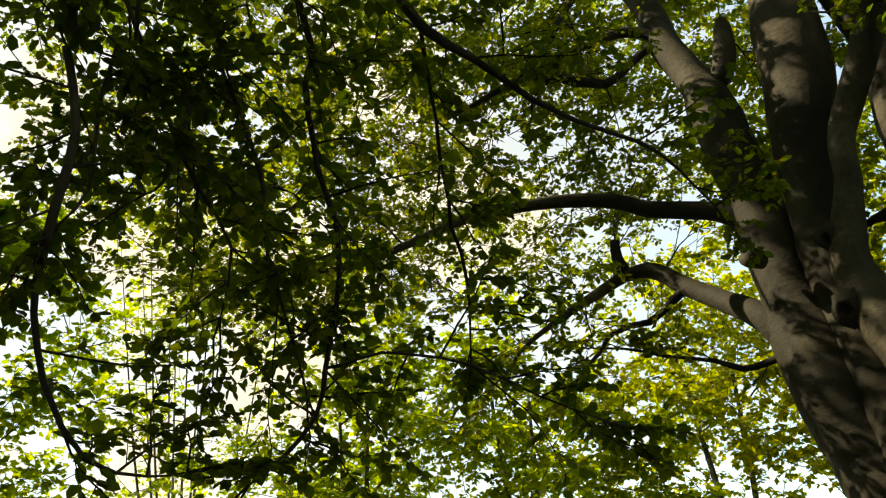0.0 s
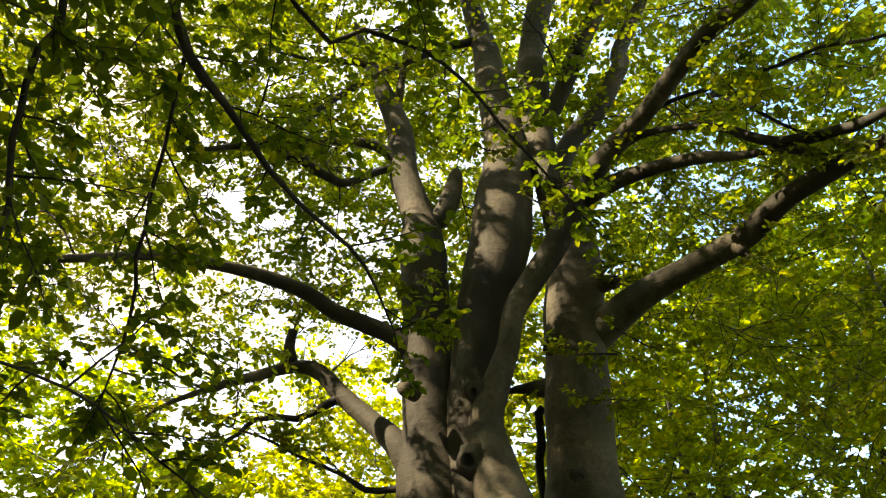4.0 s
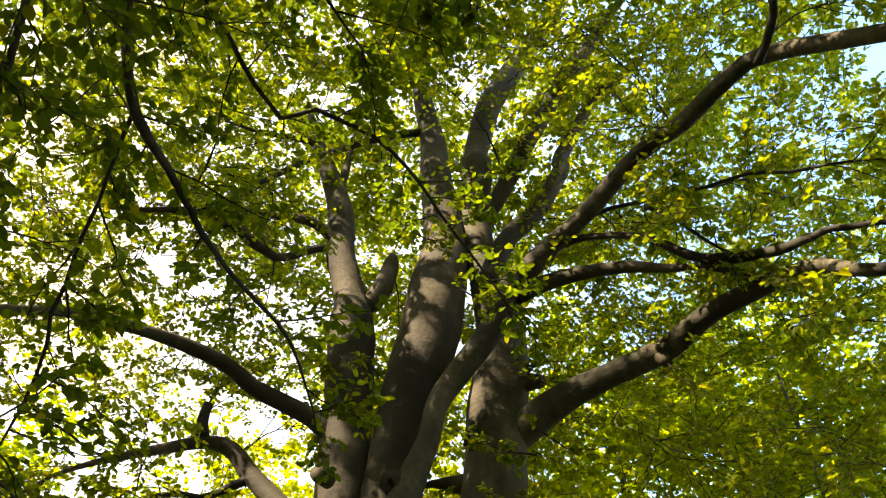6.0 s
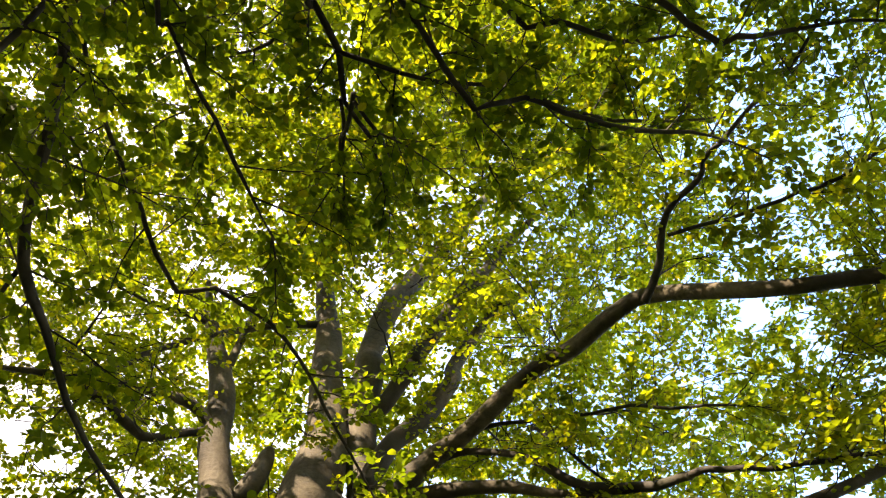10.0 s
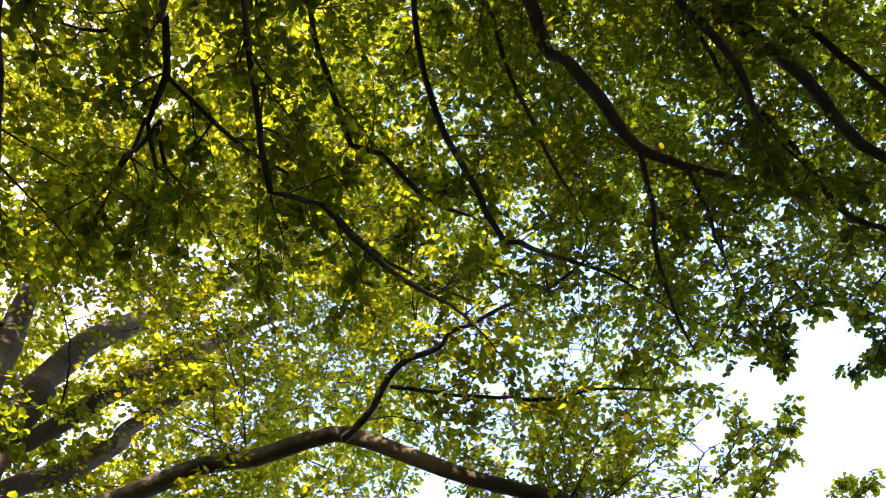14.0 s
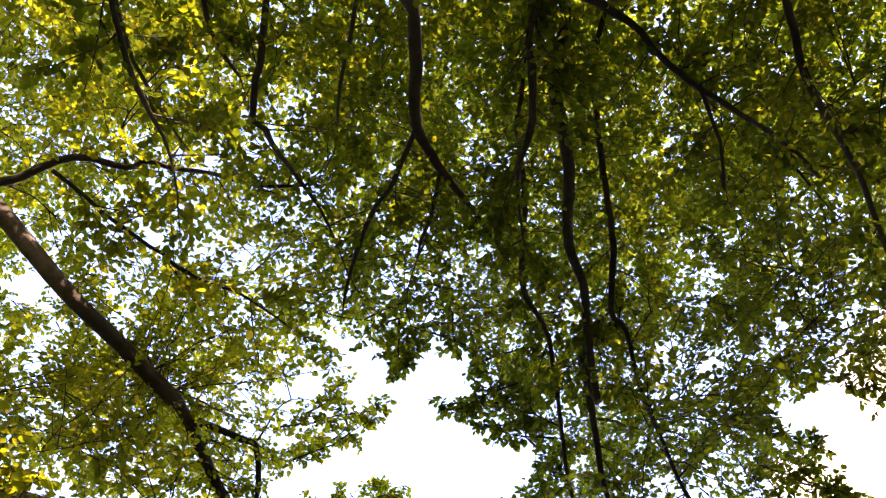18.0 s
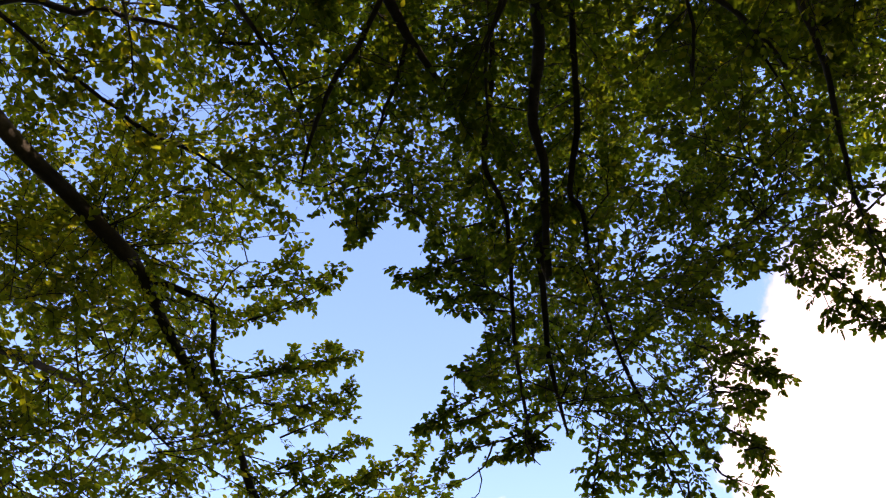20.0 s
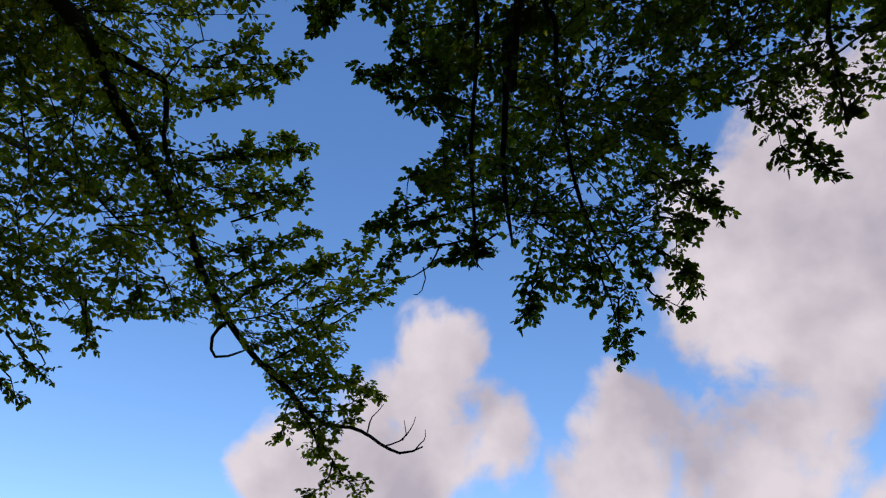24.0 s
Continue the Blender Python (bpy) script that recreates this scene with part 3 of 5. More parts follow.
limb(big_beech, "limb", [(0.78, 6.10, 4.67, 0.109), (1.00, 5.92, 4.85, 0.152), (1.28, 5.66, 4.99, 0.128), (1.59, 5.37, 5.05, 0.103), (1.94, 5.04, 5.10, 0.097), (2.19, 4.72, 5.22, 0.084), (2.44, 4.36, 5.22, 0.074), (2.66, 4.12, 5.21, 0.065), (2.71, 3.96, 5.14, 0.055), (3.01, 3.48, 4.80, 0.042), (4.59, 3.21, 5.64, 0.036), (5.30, 3.02, 5.95, 0.031), (6.01, 2.73, 6.14, 0.022), (6.55, 2.48, 6.09, 0.011)])  # big right limb
limb(big_beech, "limb", [(0.92, 5.93, 5.24, 0.083), (1.04, 5.86, 5.24, 0.074), (1.11, 5.79, 5.20, 0.055)])  # stub right
limb(big_beech, "limb", [(-0.55, 5.59, 4.11, 0.07), (-0.62, 5.5, 4.11, 0.066), (-0.65, 5.46, 4.1, 0.045)], leafy=False)  # sawn stub
limb(big_beech, "limb", [(1.90, 5.06, 5.07, 0.066), (1.93, 4.99, 4.95, 0.043)])  # knob stub
limb(big_beech, "limb", [(0.84, 5.33, 5.75, 0.084), (1.09, 5.29, 5.88, 0.074), (1.39, 5.11, 5.88, 0.062), (1.71, 4.91, 5.81, 0.052), (1.94, 4.72, 5.66, 0.037), (2.20, 4.49, 5.50, 0.026), (2.43, 4.25, 5.21, 0.014)])  # right limb two
limb(big_beech, "limb", [(1.09, 5.19, 6.15, 0.056), (1.33, 5.03, 6.18, 0.033), (1.59, 4.84, 6.08, 0.028), (1.88, 4.63, 5.88, 0.034), (2.19, 4.39, 5.55, 0.042), (2.43, 4.14, 5.40, 0.040), (2.68, 3.86, 5.27, 0.032), (2.65, 3.76, 5.21, 0.026), (3.05, 3.31, 5.04, 0.019), (3.34, 2.87, 4.82, 0.013), (3.49, 2.52, 4.65, 0.006)])  # right limb three
limb(big_beech, "limb", [(1.31, 4.98, 6.33, 0.031), (1.63, 4.83, 6.41, 0.020), (2.01, 4.58, 6.35, 0.017), (2.37, 4.29, 6.25, 0.016), (2.66, 3.87, 5.95, 0.013), (2.87, 3.47, 5.66, 0.010)])  # right limb four
limb(big_beech, "limb", [(-0.54, 5.88, 3.59, 0.139), (-0.74, 5.99, 3.88, 0.106), (-1.01, 6.18, 4.17, 0.087), (-1.28, 6.31, 4.44, 0.079), (-1.50, 6.37, 4.68, 0.073), (-1.74, 6.37, 4.73, 0.059), (-2.04, 6.16, 4.53, 0.046), (-2.30, 5.93, 4.32, 0.032), (-2.54, 5.70, 4.08, 0.017), (-2.71, 5.48, 3.78, 0.008)])  # low left limb
limb(big_beech, "limb", [(-1.74, 6.37, 4.73, 0.060), (-1.79, 6.35, 4.91, 0.052), (-1.78, 6.36, 5.09, 0.043)])  # left stub up
limb(big_beech, "limb", [(-1.23, 6.32, 4.42, 0.048), (-1.40, 6.29, 4.33, 0.036), (-1.63, 6.23, 4.18, 0.031), (-1.91, 6.15, 4.11, 0.022), (-2.22, 5.92, 3.75, 0.010)])  # left thin
limb(big_beech, "limb", [(-0.55, 5.87, 3.49, 0.042), (-0.74, 5.85, 3.46, 0.027), (-0.95, 5.82, 3.46, 0.025), (-1.24, 5.77, 3.61, 0.015), (-1.54, 5.70, 3.75, 0.012), (-1.92, 5.58, 3.84, 0.008)])  # snag
limb(big_beech, "limb", [(-0.60, 6.02, 4.66, 0.102), (-0.78, 5.95, 4.79, 0.081), (-1.05, 5.86, 4.88, 0.074), (-1.28, 5.76, 4.94, 0.070), (-1.50, 5.65, 5.06, 0.065), (-1.84, 5.45, 5.11, 0.058), (-2.23, 5.14, 5.05, 0.049), (-2.54, 4.88, 4.95, 0.040), (-2.91, 4.55, 4.71, 0.032), (-3.18, 4.24, 4.50, 0.021), (-3.75, 3.60, 4.36, 0.011)])  # left limb two
limb(big_beech, "limb", [(-0.80, 6.15, 6.81, 0.073), (-0.99, 6.07, 6.99, 0.060), (-1.17, 5.99, 7.04, 0.054), (-1.47, 5.82, 6.92, 0.042), (-1.70, 5.65, 6.79, 0.028), (-1.89, 5.48, 6.39, 0.015)])  # left limb three
limb(big_beech, "limb", [(-0.83, 6.14, 6.87, 0.050), (-1.10, 6.00, 6.66, 0.040), (-1.36, 5.84, 6.41, 0.042), (-1.69, 5.65, 6.53, 0.051), (-2.00, 5.44, 6.54, 0.039), (-2.32, 5.10, 6.23, 0.023), (-2.55, 4.76, 5.90, 0.010)])  # left limb four
limb(big_beech, "limb", [(0.03, 6.45, 9.09, 0.057), (-0.42, 6.39, 8.90, 0.043), (-0.79, 6.25, 8.55, 0.041), (-1.28, 6.07, 8.02, 0.036), (-1.65, 5.87, 7.48, 0.029), (-1.94, 5.68, 6.89, 0.020), (-2.25, 5.35, 6.50, 0.009)])  # left limb five
limb(big_beech, "limb", [(-1.30, 6.37, 8.61, 0.049), (-1.57, 6.20, 8.51, 0.035), (-1.85, 6.02, 8.34, 0.023), (-2.31, 5.64, 8.12, 0.011)])  # left limb six
limb(big_beech, "limb", [(0.43, 6.18, 3.18, 0.041), (0.42, 6.24, 3.63, 0.036), (0.41, 6.29, 4.23, 0.038), (0.47, 6.28, 4.24, 0.030)])  # snag between
limb(big_beech, "limb", [(0.58, 6.12, 4.39, 0.106), (0.42, 6.14, 4.39, 0.071), (0.24, 6.20, 4.41, 0.032), (0.12, 6.20, 4.37, 0.021)])  # short between
limb(big_beech, "limb", [(2.16, 3.06, 6.09, 0.032), (2.19, 2.86, 6.21, 0.028), (2.18, 2.47, 6.42, 0.026), (2.27, 2.18, 6.46, 0.022), (2.19, 1.90, 6.28, 0.017), (2.63, 1.45, 6.73, 0.015), (2.69, 1.09, 6.79, 0.010)])  # fork up
limb(big_beech, "limb", [(2.19, 2.60, 6.30, 0.016), (2.44, 2.37, 6.26, 0.014), (2.77, 2.13, 6.30, 0.014), (3.02, 1.78, 6.19, 0.013), (3.04, 1.51, 6.01, 0.011), (3.26, 1.26, 5.95, 0.007)])  # fork side
limb(big_beech, "limb", [(4.11, 2.11, 5.96, 0.032), (4.28, 1.91, 5.96, 0.028), (4.43, 1.68, 5.98, 0.026), (4.66, 1.64, 5.83, 0.022), (4.87, 1.63, 5.67, 0.016), (5.06, 1.59, 5.53, 0.008)])  # fork twist
limb(big_beech, "limb", [(1.86, 4.69, 6.27, 0.019), (1.88, 4.63, 6.19, 0.017), (2.09, 4.49, 5.88, 0.016), (2.23, 4.36, 5.60, 0.012)])  # right limb diag
limb(big_beech, "branch", [(6.23, 3.19, 4.54, 0.010), (6.33, 3.10, 4.46, 0.007), (6.44, 2.99, 4.33, 0.006), (6.48, 2.90, 4.26, 0.003)], leafy=False)  # dead twig
limb(big_beech, "branch", [(5.99, 1.94, 5.13, 0.009), (6.02, 1.87, 4.96, 0.007), (6.03, 1.81, 4.77, 0.003)], leafy=False)  # dead twig
limb(big_beech, "branch", [(6.02, 1.87, 4.96, 0.006), (6.05, 1.75, 4.93, 0.004), (6.08, 1.65, 4.94, 0.003)], leafy=False)  # dead twig
limb(big_beech, "branch", [(6.40, 2.84, 4.65, 0.007), (6.44, 2.73, 4.52, 0.006), (6.42, 2.79, 4.39, 0.003)], leafy=False)  # dead twig
limb(big_beech, "branch", [(7.30, -0.22, 4.22, 0.008), (7.34, -0.39, 4.30, 0.007), (7.33, -0.48, 4.44, 0.005), (7.33, -0.51, 4.54, 0.003)], leafy=False)  # dead twig
limb(big_beech, "branch", [(7.34, -0.39, 4.30, 0.007), (7.34, -0.44, 4.38, 0.005), (7.34, -0.40, 4.50, 0.003)], leafy=False)  # dead twig
limb(big_beech, "branch", [(7.38, -0.52, 4.23, 0.007), (7.38, -0.60, 4.32, 0.005), (7.38, -0.61, 4.43, 0.003)], leafy=False)  # dead twig
limb(big_beech, "branch", [(7.20, -0.05, 4.31, 0.008), (7.20, -0.10, 4.48, 0.006), (7.20, -0.19, 4.60, 0.003)], leafy=False)  # dead twig
limb(big_beech, "branch", [(4.80, 1.41, 6.08, 0.010), (4.92, 1.16, 6.44, 0.007), (5.02, 0.90, 6.76, 0.003)], spray=True)  # outer spray
limb(big_beech, "branch", [(4.99, 1.45, 5.64, 0.009), (5.14, 1.09, 5.86, 0.007), (5.25, 0.76, 6.06, 0.003)], spray=True)  # outer spray
limb(big_beech, "branch", [(5.42, 1.39, 5.45, 0.010), (5.56, 1.07, 5.72, 0.007), (5.65, 0.83, 5.82, 0.003)], spray=True)  # outer spray
limb(big_beech, "branch", [(5.88, 1.21, 5.09, 0.010), (5.98, 0.99, 5.38, 0.007), (6.08, 0.72, 5.72, 0.003)], spray=True)  # outer spray
limb(big_beech, "branch", [(6.09, 1.17, 4.99, 0.010), (6.20, 0.86, 5.34, 0.008), (6.30, 0.55, 5.57, 0.003)], spray=True)  # outer spray
limb(big_beech, "branch", [(6.48, 0.47, 5.00, 0.011), (6.57, 0.21, 5.53, 0.008), (6.63, 0.09, 5.93, 0.003)], spray=True)  # outer spray
limb(big_beech, "branch", [(6.65, 0.85, 4.74, 0.011), (6.76, 0.30, 5.22, 0.008), (6.83, -0.13, 5.63, 0.003)], spray=True)  # outer spray
limb(big_beech, "branch", [(6.96, 0.78, 4.78, 0.011), (7.06, 0.34, 4.79, 0.008), (7.14, 0.02, 4.72, 0.003)], spray=True)  # outer spray
limb(big_beech, "branch", [(4.61, 1.34, 6.42, 0.010), (4.70, 1.20, 6.65, 0.007), (4.76, 1.14, 6.86, 0.003)], spray=True)  # outer spray
limb(big_beech, "branch", [(5.72, 2.87, 4.93, 0.010), (5.86, 2.72, 4.66, 0.007), (5.97, 2.64, 4.52, 0.003)], spray=True)  # outer spray
limb(big_beech, "branch", [(5.83, 2.39, 5.02, 0.010), (5.92, 2.33, 4.84, 0.007), (6.01, 2.30, 4.66, 0.003)], spray=True)  # outer spray
limb(big_beech, "branch", [(5.99, 3.23, 4.66, 0.010), (6.16, 3.05, 4.54, 0.007), (6.27, 2.98, 4.49, 0.003)], spray=True)  # outer spray
limb(big_beech, "branch", [(6.86, 0.75, 4.57, 0.011), (6.95, 0.55, 4.88, 0.008), (7.03, 0.38, 5.01, 0.003)], spray=True)  # outer spray
limb(big_beech, "branch", [(5.67, 1.21, 5.24, 0.010), (5.76, 1.06, 5.39, 0.007), (5.83, 1.04, 5.46, 0.003)], spray=True)  # outer spray
limb(big_beech, "branch", [(7.07, 0.66, 4.56, 0.011), (7.15, 0.52, 4.46, 0.008), (7.22, 0.50, 4.48, 0.003)], spray=True)  # outer spray
limb(big_beech, "branch", [(5.22, 1.39, 5.59, 0.010), (5.35, 1.02, 5.65, 0.007), (5.45, 0.79, 5.78, 0.003)], spray=True)  # outer spray
limb(big_beech, "branch", [(4.44, 1.48, 6.11, 0.009), (4.49, 1.10, 6.20, 0.006), (4.51, 0.76, 6.29, 0.003)], spray=True)  # outer spray
limb(big_beech, "branch", [(4.63, 1.39, 5.94, 0.009), (4.63, 1.05, 6.08, 0.006), (4.57, 0.84, 6.21, 0.003)], spray=True)  # outer spray
limb(big_beech, "branch", [(5.07, 1.33, 5.77, 0.009), (5.11, 0.98, 5.86, 0.006), (5.11, 0.65, 5.97, 0.003)], spray=True)  # outer spray
limb(big_beech, "branch", [(5.33, 1.30, 5.62, 0.009), (5.38, 0.98, 5.68, 0.006), (5.38, 0.70, 5.78, 0.003)], spray=True)  # outer spray
limb(big_beech, "branch", [(5.57, 1.21, 5.48, 0.009), (5.57, 0.94, 5.61, 0.006), (5.55, 0.70, 5.73, 0.003)], spray=True)  # outer spray
limb(big_beech, "branch", [(5.81, 1.26, 5.29, 0.009), (5.84, 0.94, 5.39, 0.006), (5.80, 0.62, 5.56, 0.003)], spray=True)  # outer spray
limb(big_beech, "branch", [(6.06, 1.07, 5.14, 0.009), (6.07, 0.74, 5.25, 0.006), (6.01, 0.44, 5.44, 0.003)], spray=True)  # outer spray
limb(big_beech, "branch", [(6.25, 0.88, 5.06, 0.009), (6.17, 0.50, 5.32, 0.006), (6.03, 0.07, 5.63, 0.003)], spray=True)  # outer spray
limb(big_beech, "branch", [(6.45, 0.68, 4.95, 0.009), (6.39, 0.29, 5.16, 0.006), (6.29, -0.16, 5.40, 0.003)], spray=True)  # outer spray
limb(big_beech, "branch", [(6.66, 0.47, 4.78, 0.009), (6.77, 0.16, 4.65, 0.006), (6.83, -0.10, 4.57, 0.003)], spray=True)  # outer spray
limb(big_beech, "branch", [(5.50, 1.64, 4.86, 0.009), (5.60, 1.58, 4.76, 0.006), (5.67, 1.56, 4.70, 0.003)], spray=True)  # outer spray
limb(big_beech, "branch", [(5.30, 2.08, 4.52, 0.009), (5.41, 2.05, 4.39, 0.006), (5.49, 2.07, 4.29, 0.003)], spray=True)  # outer spray
limb(big_beech, "branch", [(5.27, 2.54, 4.20, 0.009), (5.40, 2.43, 4.09, 0.006), (5.51, 2.33, 4.02, 0.003)], spray=True)  # outer spray
limb(big_beech, "branch", [(5.26, 2.66, 4.10, 0.009), (5.39, 2.58, 3.95, 0.006), (5.50, 2.50, 3.87, 0.003)], spray=True)  # outer spray
limb(big_beech, "branch", [(0.95, 5.29, 4.27, 0.009), (0.74, 5.27, 4.26, 0.006), (0.54, 5.22, 4.30, 0.003)], spray=True)  # shoot on the bark
limb(big_beech, "branch", [(-0.34, 5.18, 4.80, 0.009), (-0.47, 5.10, 4.82, 0.006), (-0.59, 5.07, 4.76, 0.003)], spray=True)  # shoot on the bark
limb(big_beech, "branch", [(-0.29, 5.43, 4.36, 0.009), (-0.36, 5.33, 4.44, 0.006), (-0.40, 5.24, 4.49, 0.003)], spray=True)  # shoot on the bark
limb(big_beech, "branch", [(1.11, 5.59, 4.04, 0.009), (0.93, 5.56, 4.06, 0.006), (0.72, 5.55, 4.03, 0.003)], spray=True)  # shoot on the bark
limb(big_beech, "branch", [(0.32, 4.71, 5.30, 0.009), (0.49, 4.71, 5.20, 0.006), (0.61, 4.61, 5.23, 0.003)], spray=True)  # shoot on the bark
limb(big_beech, "branch", [(-0.22, 4.62, 5.88, 0.009), (0.00, 4.67, 5.75, 0.006), (0.18, 4.63, 5.72, 0.003)], spray=True)  # shoot on the bark
limb(big_beech, "branch", [(0.96, 5.29, 4.49, 0.009), (1.20, 5.26, 4.34, 0.006), (1.42, 5.16, 4.30, 0.003)], spray=True)  # shoot on the bark
limb(big_beech, "branch", [(7.16, 0.42, 4.25, 0.009), (7.26, 0.19, 4.00, 0.006), (7.33, 0.03, 3.80, 0.003)], spray=True)  # outer spray
limb(big_beech, "branch", [(7.09, 0.51, 4.44, 0.009), (7.08, 0.23, 4.49, 0.006), (7.03, 0.02, 4.61, 0.003)], spray=True)  # outer spray
limb(big_beech, "branch", [(7.02, 0.60, 4.57, 0.009), (6.99, 0.35, 4.69, 0.006), (6.97, 0.12, 4.76, 0.003)], spray=True)  # outer spray
limb(big_beech, "branch", [(7.24, 0.25, 4.04, 0.009), (7.30, 0.29, 3.87, 0.006), (7.33, 0.40, 3.77, 0.003)], spray=True)  # outer spray
limb(big_beech, "branch", [(7.27, 0.19, 3.97, 0.009), (7.30, 0.09, 3.88, 0.006), (7.30, -0.02, 3.89, 0.003)], spray=True)  # outer spray
limb(big_beech, "branch", [(7.00, 0.66, 4.62, 0.009), (7.08, 0.70, 4.42, 0.006), (7.13, 0.73, 4.28, 0.003)], spray=True)  # outer spray
limb(big_beech, "limb", [(6.79, 0.92, 4.76, 0.021), (7.09, 0.43, 4.41, 0.019), (7.20, 0.00, 4.31, 0.017), (7.39, -0.38, 4.19, 0.013), (7.38, -0.59, 4.26, 0.007)])  # end side
limb(big_beech, "limb", [(6.28, 1.24, 4.91, 0.018), (6.31, 1.34, 4.81, 0.015), (6.47, 1.32, 4.68, 0.013), (6.51, 1.10, 4.75, 0.009)])  # end hook


def knot(tree, place, way, radius):
    """A healed branch scar: a swollen lip of bark round a dark hollow."""
    profile = [(2.4, -1.3), (1.7, -0.75), (1.25, -0.5), (1.0, -0.42), (0.85, -0.5), (0.72, -0.9), (0.6, -1.5), (0.1, -1.7)]
    q = Vector(way).to_track_quat("Z", "Y")
    verts, faces, n = [], [], 18
    for i, (r, h) in enumerate(profile):
        for k in range(n):
            a = k * math.tau / n
            wob = 1 + 0.4 * noise.noise((math.cos(a) * 1.6 + place[0] * 5, math.sin(a) * 1.3, i * 0.3 + place[2]))
            v = q @ Vector((r * radius * wob * math.cos(a), 1.25 * r * radius * wob * math.sin(a), h * radius)) + Vector(place)
            verts.append(tuple(v))
    for i in range(len(profile) - 1):
        faces += [(i * n + k, i * n + (k + 1) % n, (i + 1) * n + (k + 1) % n, (i + 1) * n + k) for k in range(n)]
    faces.append(tuple(range((len(profile) - 1) * n, len(profile) * n)))
    mesh_part("knot", verts, faces, TWIG_BARK, tree, "healed branch scar with a dark hollow")


knot(stem_front, (-0.15, 5.36, 3.49), (-0.18, -0.80, -0.57), 0.048)
knot(stem_front, (-0.10, 5.40, 4.02), (-0.18, -0.80, -0.57), 0.035)
knot(stem_left, (-0.65, 5.83, 4.29), (-0.18, -0.80, -0.57), 0.030)
knot(stem_left, (-0.49, 5.98, 6.00), (-0.32, -0.68, -0.65), 0.035)
knot(stem_right, (0.52, 5.85, 4.61), (-0.32, -0.68, -0.65), 0.030)
knot(stem_right, (0.66, 5.83, 3.52), (-0.18, -0.80, -0.57), 0.030)

# ---- the beech whose branches hang over the path ----
BEHIND = Vector((-1.2, -3.2, 0.0))
near_beech = thing("beech_tree", BEHIND, "shady beech with low branches hanging overhead", "tree", "beeches")
limb(near_beech, "trunk", [(-1.2, -3.2, -0.2, 0.42), (-1.2, -3.2, 0.3, 0.34), (-1.15, -3.15, 2.5, 0.30), (-1.0, -3.0, 5.0, 0.26), (-0.9, -2.8, 7.5, 0.19), (-0.8, -2.6, 10.0, 0.10), (-0.7, -2.4, 12.0, 0.03)])
CROTCHES = [(-1.0, -2.95, z, 0.1) for z in (4.6, 5.2, 5.8, 6.4)]
limb(near_beech, "branch", [(-1.02, -3.00, 5.28, 0.030), (-1.09, -0.09, 5.19, 0.020), (-1.13, 1.68, 4.08, 0.022), (-1.14, 1.77, 4.01, 0.020), (-1.14, 2.03, 3.94, 0.022), (-1.06, 2.27, 3.89, 0.016), (-0.92, 2.56, 3.80, 0.014), (-0.76, 2.81, 3.72, 0.011), (-0.57, 3.05, 3.62, 0.008), (-0.44, 3.31, 3.41, 0.004)])  # over the path
limb(near_beech, "branch", [(-1.14, 2.04, 3.93, 0.010), (-1.24, 2.25, 3.83, 0.009), (-1.32, 2.43, 3.66, 0.010), (-1.42, 2.64, 3.41, 0.009), (-1.53, 2.88, 3.12, 0.007), (-1.62, 3.02, 2.99, 0.004)])  # over the path
limb(near_beech, "branch", [(-0.98, -2.95, 6.22, 0.026), (-0.96, -0.47, 6.02, 0.018), (-0.41, 1.05, 5.02, 0.019), (-0.36, 1.15, 4.99, 0.018), (-0.22, 1.33, 4.94, 0.017), (-0.15, 1.56, 4.95, 0.012), (0.00, 1.72, 4.99, 0.011), (0.08, 1.89, 5.01, 0.004)])  # over the path
limb(near_beech, "branch", [(-0.22, 1.33, 4.94, 0.012), (0.05, 1.36, 4.93, 0.011), (0.25, 1.37, 4.92, 0.010), (0.47, 1.38, 5.00, 0.010), (0.89, 1.42, 5.12, 0.011), (1.48, 1.34, 5.18, 0.008), (1.67, 1.28, 5.23, 0.004)])  # over the path
limb(near_beech, "branch", [(-0.16, 1.55, 4.95, 0.010), (-0.13, 1.84, 5.04, 0.010), (-0.10, 2.16, 5.09, 0.006)])  # over the path
limb(near_beech, "branch", [(-0.11, 1.50, 4.93, 0.012), (-0.10, 1.72, 4.99, 0.011), (-0.10, 1.80, 5.06, 0.008), (-0.06, 2.13, 5.10, 0.005)])  # over the path
limb(near_beech, "branch", [(-0.10, 1.53, 4.91, 0.010), (0.00, 1.63, 4.92, 0.009), (0.08, 1.72, 4.93, 0.004)])  # over the path
limb(near_beech, "branch", [(-1.00, -2.97, 5.78, 0.024), (-1.23, -0.54, 5.40, 0.014), (-0.91, 1.08, 4.58, 0.012), (-0.85, 1.23, 4.54, 0.011), (-0.75, 1.45, 4.58, 0.010), (-0.63, 1.59, 4.54, 0.010), (-0.52, 1.79, 4.56, 0.010), (-0.43, 1.89, 4.51, 0.007), (-0.32, 2.08, 4.52, 0.004)])  # over the path
limb(near_beech, "branch", [(-0.96, -2.91, 6.87, 0.024), (-0.59, -0.44, 6.52, 0.014), (-0.55, 1.27, 5.67, 0.016), (-0.55, 1.40, 5.63, 0.014), (-0.57, 1.60, 5.66, 0.013), (-0.68, 1.70, 5.60, 0.009), (-0.83, 1.78, 5.65, 0.005)])  # over the path
limb(near_beech, "branch", [(-0.97, -2.92, 6.61, 0.024), (-0.86, -0.61, 6.40, 0.014), (-0.21, 0.80, 5.41, 0.008), (0.09, 1.12, 5.33, 0.007), (0.20, 1.29, 5.27, 0.007), (0.37, 1.53, 5.28, 0.007), (0.60, 1.82, 5.22, 0.004)])  # over the path
